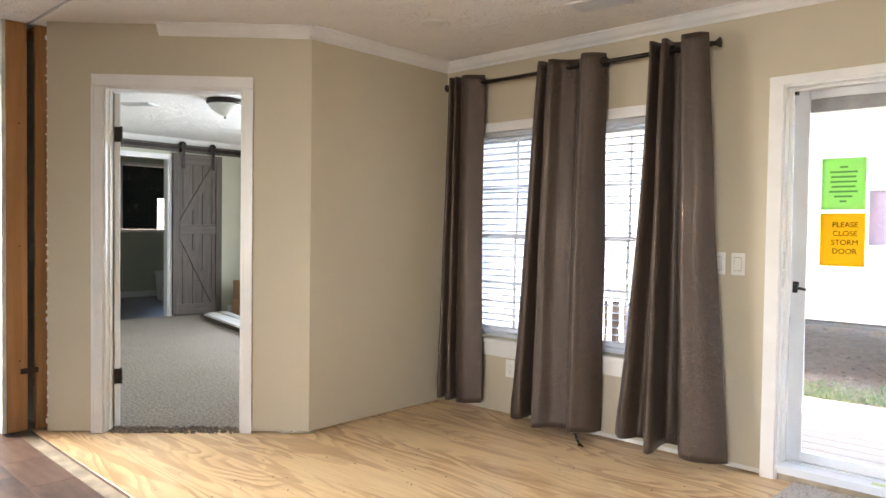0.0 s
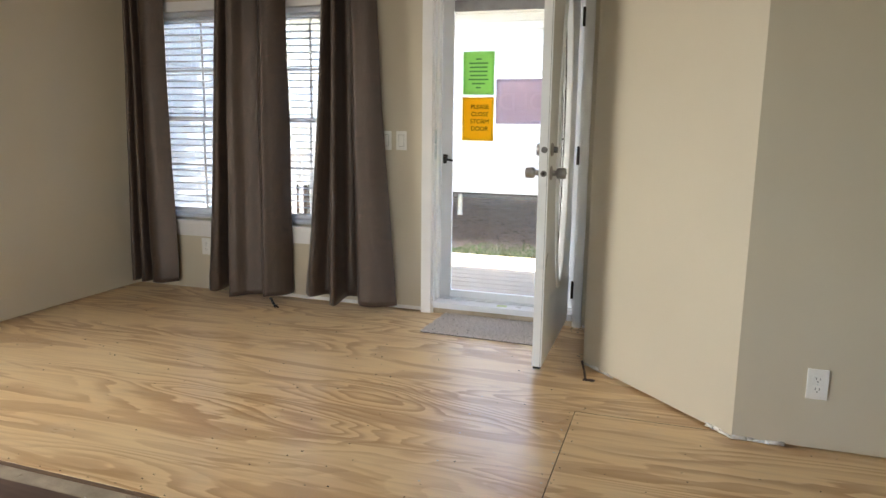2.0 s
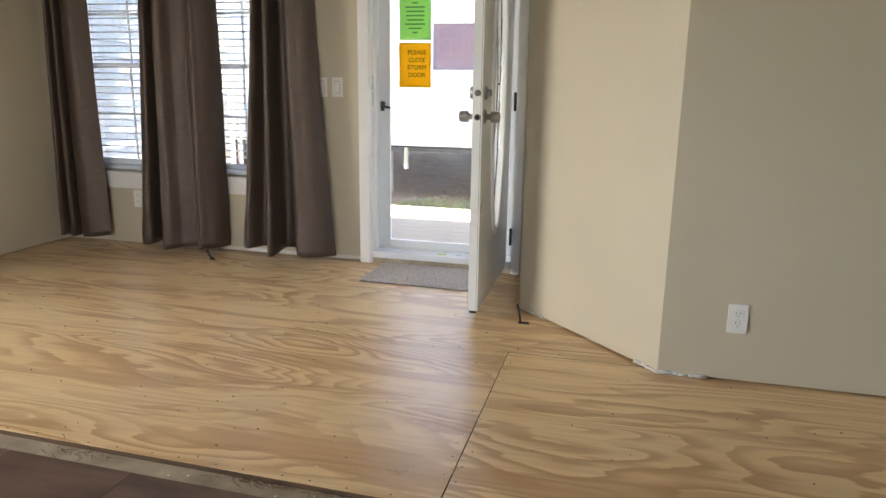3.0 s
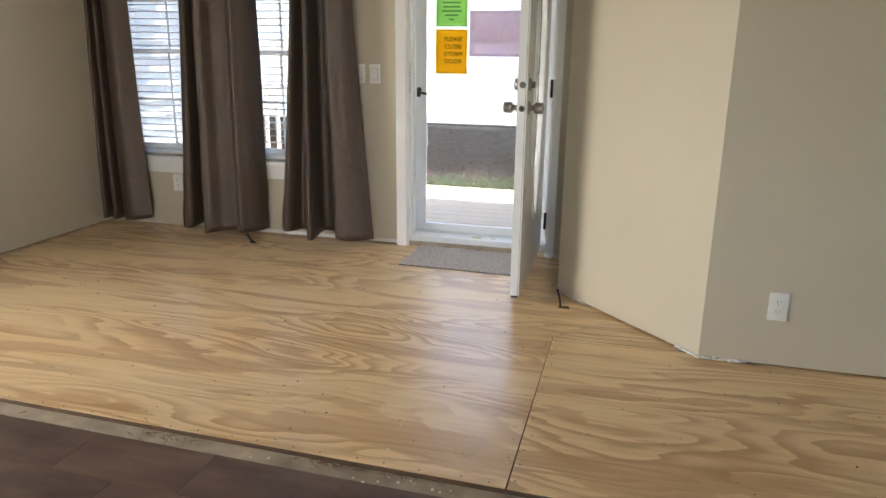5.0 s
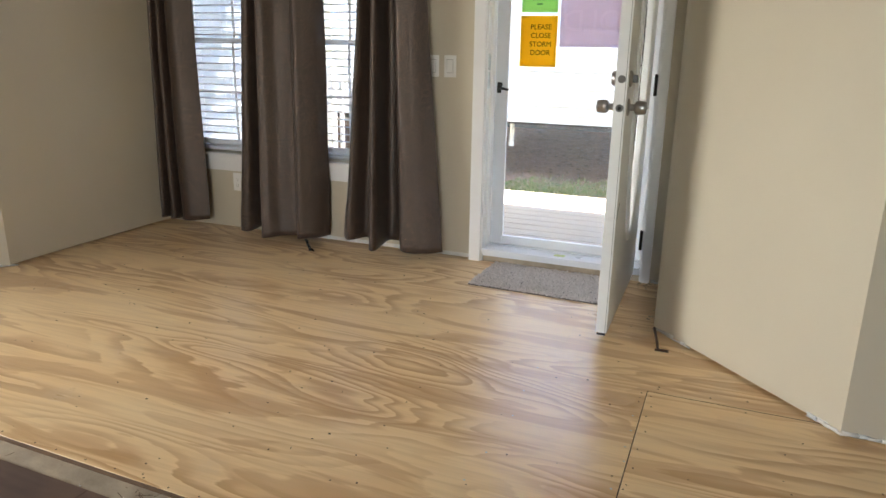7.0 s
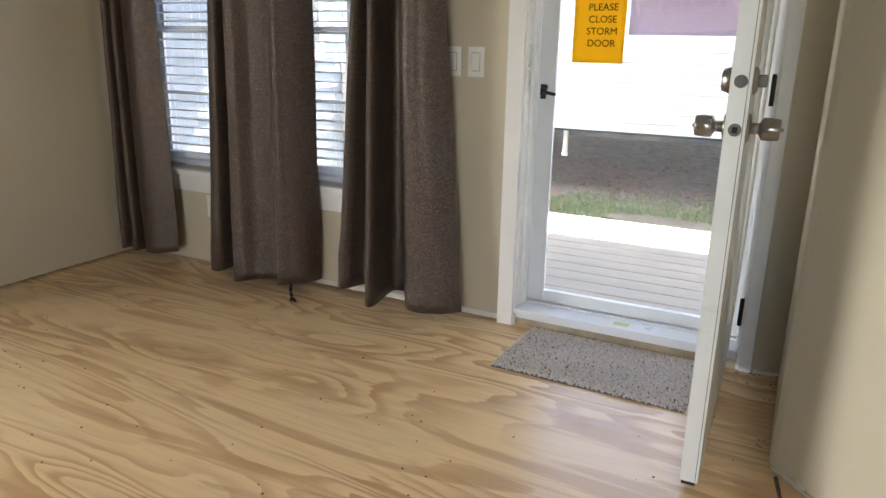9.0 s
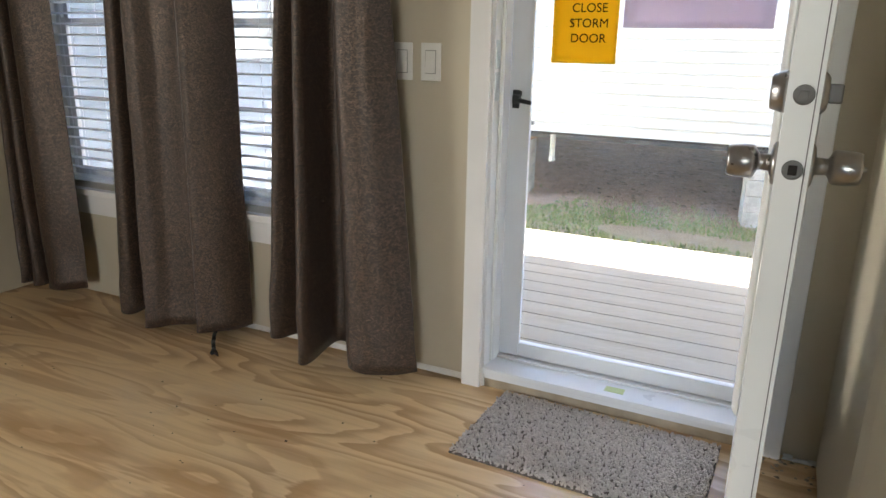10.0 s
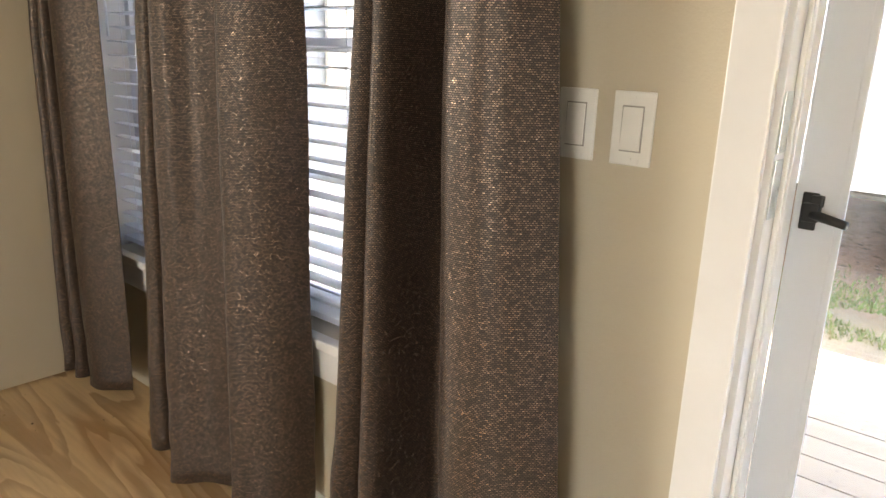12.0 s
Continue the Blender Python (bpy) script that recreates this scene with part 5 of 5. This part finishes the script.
part("rim_board", blocks(((-3.24, 6.42, -0.2), (3.2, 6.455, -0.035)), bevel=0.003), DECK, dk)
# near-black slab below the boards stands for the shade under the deck
part("joist_shadow", blocks(((-3.24, N + 0.16, -0.2), (3.2, 6.418, -0.16))), GAP, dk)
me = mesh_of("deck_board", blocks(((-3.24, 0.002, -0.03), (3.2, 0.141, 0.0)), bevel=0.003), DECK)
for i in range(15):
    ob = new("deck_board", me)
    ob.parent = dk
    ob.matrix_local = pose(0, N + 0.155 + i * 0.1465, 0)
me = mesh_of("deck_screw", turned((0, 0, 0), (0, 0, 1), [(0, 0.004), (0.0008, 0.004), (0.001, 0.002)], 8), RUST)
for i in range(13):
    for x in (-1.35, -0.95, -0.55, -0.15):
        for q in (0.03, 0.11):
            ob = new("deck_screw", me)
            ob.parent = dk
            ob.matrix_local = pose(x + 0.004 * ((i * 7) % 3), N + 0.155 + i * 0.1465 + q, 0.0)
# unseen slab, sized so that its shadow ends on the outer deck boards
structure("roof_shade_slab", blocks(((-2.2, N + 0.14, 3.0), (9.2, 6.82, 3.1))), PORCH, "unseen white roof slab sized to shade the deck", "roof")
# unseen slab added to block direct sun from the blinds
structure("roof_sun_blocker", blocks(((-3.26, N + 0.152, 2.76), (-2.21, N + 1.25, 2.86))), PORCH, "unseen white slab added to keep sun off the windows", "roof")
structure("wall_front_outside", blocks(((0.25, N + 0.02, -0.5), (9.2, N + 0.14, 3.0)), ((-3.26, N + 0.02, TOP + 0.06), (0.25, N + 0.14, 3.0)), ((-3.26, N + 0.142, -0.5), (3.2, N + 0.15, -0.07))), SIDING, "white outer wall of the home", "wall")


def railing(x0, x1, y, label):
    r = thing("porch_railing", ((x0 + x1) / 2, y, DZT), label, "railing", "porch railings")
    h = (x1 - x0) / 2
    part("top_rail", blocks(((-h, -0.03, 0.9), (h, 0.03, 0.95)), bevel=0.004), VINYL, r)
    part("bottom_rail", blocks(((-h, -0.02, 0.1), (h, 0.02, 0.15)), bevel=0.004), VINYL, r)
    for x in (-h, h):
        p = part("post", blocks(((x - 0.045, -0.045, 0), (x + 0.045, 0.045, 1.02)), bevel=0.004), VINYL, r)
        part("cap", blocks(((x - 0.055, -0.055, 1.02), (x + 0.055, 0.055, 1.045)), bevel=0.006), VINYL, p)
    me = mesh_of("baluster", blocks(((-0.016, -0.016, 0.15), (0.016, 0.016, 0.9)), bevel=0.003), VINYL)
    n = int(2 * h / 0.115)
    for i in range(1, n):
        b = new("baluster", me)
        b.parent = r
        b.matrix_local = pose(-h + 2 * h * i / n, 0, 0)


railing(-3.2, -2.1, 6.2, "white porch railing by the wing wall")
sr = thing("stair_railing", (0.02, 6.22, DZT), "white sloping stair rail at the deck's edge", "railing", "porch railings")
part("post", blocks(((0.0, -0.045, 0.0), (0.09, 0.045, 0.5)), bevel=0.004), VINYL, sr)
bm = blocks(((0.02, -0.02, 0), (0.07, 1.5, 0.05)), bevel=0.004)
for v in bm.verts:
    v.co.z += 0.45 - v.co.y * 0.55
part("sloping_rail", bm, VINYL, sr)

# ---- yard and the home across it ----
GZ = -0.53
structure("ground", blocks(((-400, N + 0.2, GZ - 0.3), (400, 800, GZ))), GROUND, "sandy yard with thin grass and bare soil", "ground")
HY = 9.3
nb = thing("neighbour_home", (-1.0, HY, GZ), "white manufactured home raised on block piers", "house")
part("wall", blocks(((-9, 0.03, 0.78), (9, 8.4, 3.3))), SIDING, nb)
bm = bmesh.new()
prof = [(0, 0.004), (-0.024, 0.0), (-0.026, 0.006), (-0.004, 0.106), (0, 0.106)]
ends = [[bm.verts.new((x, o + 0.03, z)) for o, z in prof] for x in (-9, 9)]
for i in range(5):
    j = (i + 1) % 5
    bm.faces.new((ends[0][i], ends[0][j], ends[1][j], ends[1][i]))
bm.faces.new(ends[0][::-1])
bm.faces.new(ends[1])
me = mesh_of("siding_board", bm, SIDING)
for i in range(23):
    ob = new("siding_board", me)
    ob.parent = nb
    ob.matrix_local = pose(0, 0, 0.77 + i * 0.1075)
part("chassis_beam", blocks(((-8.9, 0.35, 0.66), (8.9, 0.45, 0.78)), ((-8.9, 3.6, 0.64), (8.9, 3.7, 0.78)), ((-8.9, 7.9, 0.6), (8.9, 8.0, 0.78))), STEEL, nb, "grey steel chassis beam")
part("belly", blocks(((-8.9, 0.06, 0.74), (8.9, 8.35, 0.775))), BLACK, nb, "black underbelly sheet")
bm = bmesh.new()
for x in (-9.3, 9.3):
    for y, z in ((-0.68, 3.2), (4.2, 4.5), (8.9, 3.2), (8.9, 3.32), (4.2, 4.62), (-0.68, 3.32)):
        bm.verts.new((x, y, z))
bm.verts.ensure_lookup_table()
for i in range(6):
    j = (i + 1) % 6
    bm.faces.new((bm.verts[i], bm.verts[j], bm.verts[6 + j], bm.verts[6 + i]))
bm.faces.new([bm.verts[i] for i in range(5, -1, -1)])
bm.faces.new([bm.verts[6 + i] for i in range(6)])
part("roof", bm, ROOFING, nb, "grey shingle roof")
part("data_tag", blocks(((-1.66, -0.003, 0.83), (-1.58, 0.012, 0.87)), bevel=0.001), STEEL, nb, "small grey tag")


def pier(x, y, n, label):
    p = thing("block_pier", (x, y, GZ), label, "pier", "block piers", "", 8)
    for i in range(n):
        bm = blocks(((-0.1, -0.2, 0.155 * i), (0.1, 0.2, 0.155 * i + 0.15)), bevel=0.006)
        box(bm, (-0.102, -0.202, 0.155 * i + 0.02), (-0.06, -0.2, 0.155 * i + 0.13))
        part("concrete_block", bm, BLOCK, p)
    part("wood_cap", blocks(((-0.11, -0.2, 0.155 * n), (0.11, 0.2, 0.155 * n + 0.035)), bevel=0.004), STUD, p, "pine cap board")


pier(-0.33, HY + 0.12, 4, "stack of grey concrete blocks with a wooden cap")
pier(-2.85, HY + 0.5, 4, "stack of grey concrete blocks under the home")
pier(2.6, HY + 0.3, 4, "stack of grey concrete blocks under the home")
pv = thing("drain_pipe", (-2.42, HY + 0.2, GZ), "white plastic pipe under the home", "pipe")
bm = bmesh.new()
rod_mesh(bm, (0, 0, 0.45), (0, 0, 0.78), 0.03, seg=14)
part("pipe", bm, PLASTIC, pv, "", True)
part("collar", turned((0, 0, 0.43), (0, 0, 1), [(0, 0.036), (0.05, 0.036), (0.055, 0.03)], 14), PLASTIC, pv)

# grass and litter
rnd = random.Random(21)
verts, faces = [], []
for _ in range(22000):
    x = rnd.uniform(-5.0, 2.5)
    y = rnd.gauss(8.65, 0.5)
    if y < 7.6 or y > 10.2 or noise.noise(Vector((x * 0.9, y * 1.6, 3))) < -0.12:
        continue
    a, h, w = rnd.uniform(0, 6.28), rnd.uniform(0.01, 0.055), rnd.uniform(0.005, 0.012)
    k = len(verts)
    dx, dy = math.cos(a), math.sin(a)
    verts += [(x - dy * w, y + dx * w, GZ), (x + dy * w, y - dx * w, GZ), (x + dx * h * 0.5 + dy * w * 0.3, y + dy * h * 0.5, GZ + h)]
    faces.append((k, k + 1, k + 2))
me = bpy.data.meshes.new("grass")
me.from_pydata(verts, [], faces)
me.materials.append(BLADE)
tagged(new("grass", me), "thin green weeds on sandy soil", "grass", "", "stuff")
verts, faces = [], []
for _ in range(3500):
    x, y = rnd.uniform(-5.0, 3.0), rnd.uniform(9.2, 15.5)
    a, s = rnd.uniform(0, 6.28), rnd.uniform(0.01, 0.045)
    k = len(verts)
    dx, dy = math.cos(a) * s, math.sin(a) * s
    z = GZ + rnd.uniform(0.004, 0.03)
    verts += [(x - dx, y - dy, z), (x + dy * 0.5, y - dx * 0.5, z + s * 0.3), (x + dx, y + dy, z + s * 0.2), (x - dy * 0.5, y + dx * 0.5, z)]
    faces.append((k, k + 1, k + 2, k + 3))
me = bpy.data.meshes.new("leaf_litter")
me.from_pydata(verts, [], faces)
me.materials.append(worn("dry_litter", (0.33, 0.23, 0.15), 0.9, 0.4, 3))
tagged(new("leaf_litter", me), "dry leaf litter under the raised home", "litter", "", "stuff")

# ---- floors, piece by piece ----
EDGE = 1.655
fl = thing("floor", (0, 0, 0), "bare pine plywood subfloor with nailed seams", "floor", "", "structure")
part("joist_bed", blocks(((-4.6, 1.5, -0.2), (9.1, 4.2, -0.03))), GAP, fl)


def sheet(x0, y0, x1, y1, clip=None):
    """A plywood sheet; its own face lies on the floor level."""
    g = 0.0016
    pts = clip or [(x0 + g, y0 + g), (x1 - g, y0 + g), (x1 - g, y1 - g), (x0 + g, y1 - g)]
    cx, cy = sum(p[0] for p in pts) / len(pts), sum(p[1] for p in pts) / len(pts)
    bm = prism([(x - cx, y - cy) for x, y in pts], -0.018, 0.0)
    bmesh.ops.bevel(bm, geom=[e for e in bm.edges if all(v.co.z > -0.001 for v in e.verts)], offset=0.0012, segments=1, affect="EDGES")
    ob = part("plywood_sheet", bm, PLY, fl)
    ob.location = (cx, cy, 0)
    ob.data.materials.append(PLYEDGE)
    for p in ob.data.polygons:
        if abs(p.normal.z) < 0.3:
            p.material_index = 1


def edge_y(x):
    """The plywood's cut edge runs slightly askew."""
    return 1.648 - 0.0197 * x


sheet(0, 0, 0, 0, [(-4.42, edge_y(-4.42)), (0.1535, edge_y(0.15)), (0.1535, 2.812), (1.0, 2.812), (0.2, 3.62), (0.2, N + 0.1), (-3.29, N + 0.1), (-3.29, 2.87), (-4.38, 1.78)])
sheet(0, 0, 0, 0, [(0.1565, edge_y(0.15)), (2.595, edge_y(2.6)), (2.595, 2.809), (0.1565, 2.809)])
sheet(0, 0, 0, 0, [(2.598, edge_y(2.6)), (9.0, edge_y(9.0)), (9.0, 2.809), (2.598, 2.809)])
structure("floor_strip", prism([(-9.1, 1.54), (9.0, 1.35), (9.0, 1.7), (-3.0, 1.75), (-4.2, 1.83), (-9.1, 1.8)], -0.06, -0.0185), SUBFLOOR, "grey dusty subfloor strip along the plywood", "floor")

me = mesh_of("nail", turned((0, 0, 0), (0, 0, 1), [(0, 0.003), (0.0005, 0.0028), (0.0007, 0.0015)], 8), RUST)
me2 = mesh_of("nail", turned((0, 0, 0), (0, 0, 1), [(0, 0.0038), (0.0007, 0.0035), (0.001, 0.0018)], 8), ZINC)
rnd = random.Random(3)
for x, y0, y1, step in ((0.135, 1.69, 2.85, 0.085), (0.178, 1.69, 2.85, 0.09), (-0.6, 1.7, 2.86, 0.16), (-0.25, 1.75, 2.85, 0.2), (-1.1, 1.7, 2.86, 0.3), (0.6, 1.72, 2.7, 0.3)):
    y = y0
    while y < y1:
        nl = new("nail", me2 if x in (0.135, -0.25) and rnd.random() < 0.75 else me)
        nl.parent = fl
        nl.location = (x + rnd.gauss(0, 0.006), y, 0.0002)
        y += step * rnd.uniform(0.7, 1.3)
for i in range(22):
    nl = new("nail", me)
    nl.parent = fl
    nl.location = (-2.2 + i * 0.11 + rnd.gauss(0, 0.012), edge_y(-2.2 + i * 0.11) + 0.018 + rnd.gauss(0, 0.004), 0.0002)

fp = thing("floor_planks", (0, 0.02, -0.0145), "dark brown wood-look vinyl tiles", "floor", "", "structure", -1.1)
part("underlay", blocks(((-6.2, -4.3, -0.05), (9.2, 1.55, -0.0022))), JOINT, fp)
PL, PW = 0.445, 0.213
me = mesh_of("vinyl_tile", blocks(((0.0011, 0.0011, -0.005), (PL - 0.0011, PW - 0.0011, 0.0)), bevel=0.0006), PLANK)
verts, faces = [], []
for r in range(26):
    y = 1.556 - (r + 1) * PW
    off = -1.235 + (0.22 if r % 2 else 0.0) + 0.012 * (r % 3)
    for c in range(-12, 24):
        x = off + c * PL
        if x < -6.2 or x > 8.6 or y < -4.06:
            continue
        if r < 9 and -4.9 < x < 1.6:
            ob = new("vinyl_tile", me)
            ob.parent = fp
            ob.location = (x, y, 0)
        else:
            k = len(verts)
            for z in (-0.005, 0.0):
                verts += [(x + 0.0008, y + 0.0008, z), (x + PL - 0.0008, y + 0.0008, z), (x + PL - 0.0008, y + PW - 0.0008, z), (x + 0.0008, y + PW - 0.0008, z)]
            for f in ((4, 5, 6, 7), (0, 1, 5, 4), (1, 2, 6, 5), (2, 3, 7, 6), (3, 0, 4, 7)):
                faces.append(tuple(k + i for i in f))
me = bpy.data.meshes.new("vinyl_tiles")
me.from_pydata(verts, [], faces)
me.materials.append(PLANK)
rest = tagged(new("vinyl_tiles", me), "", "", "", "stuff")
rest.parent = fp
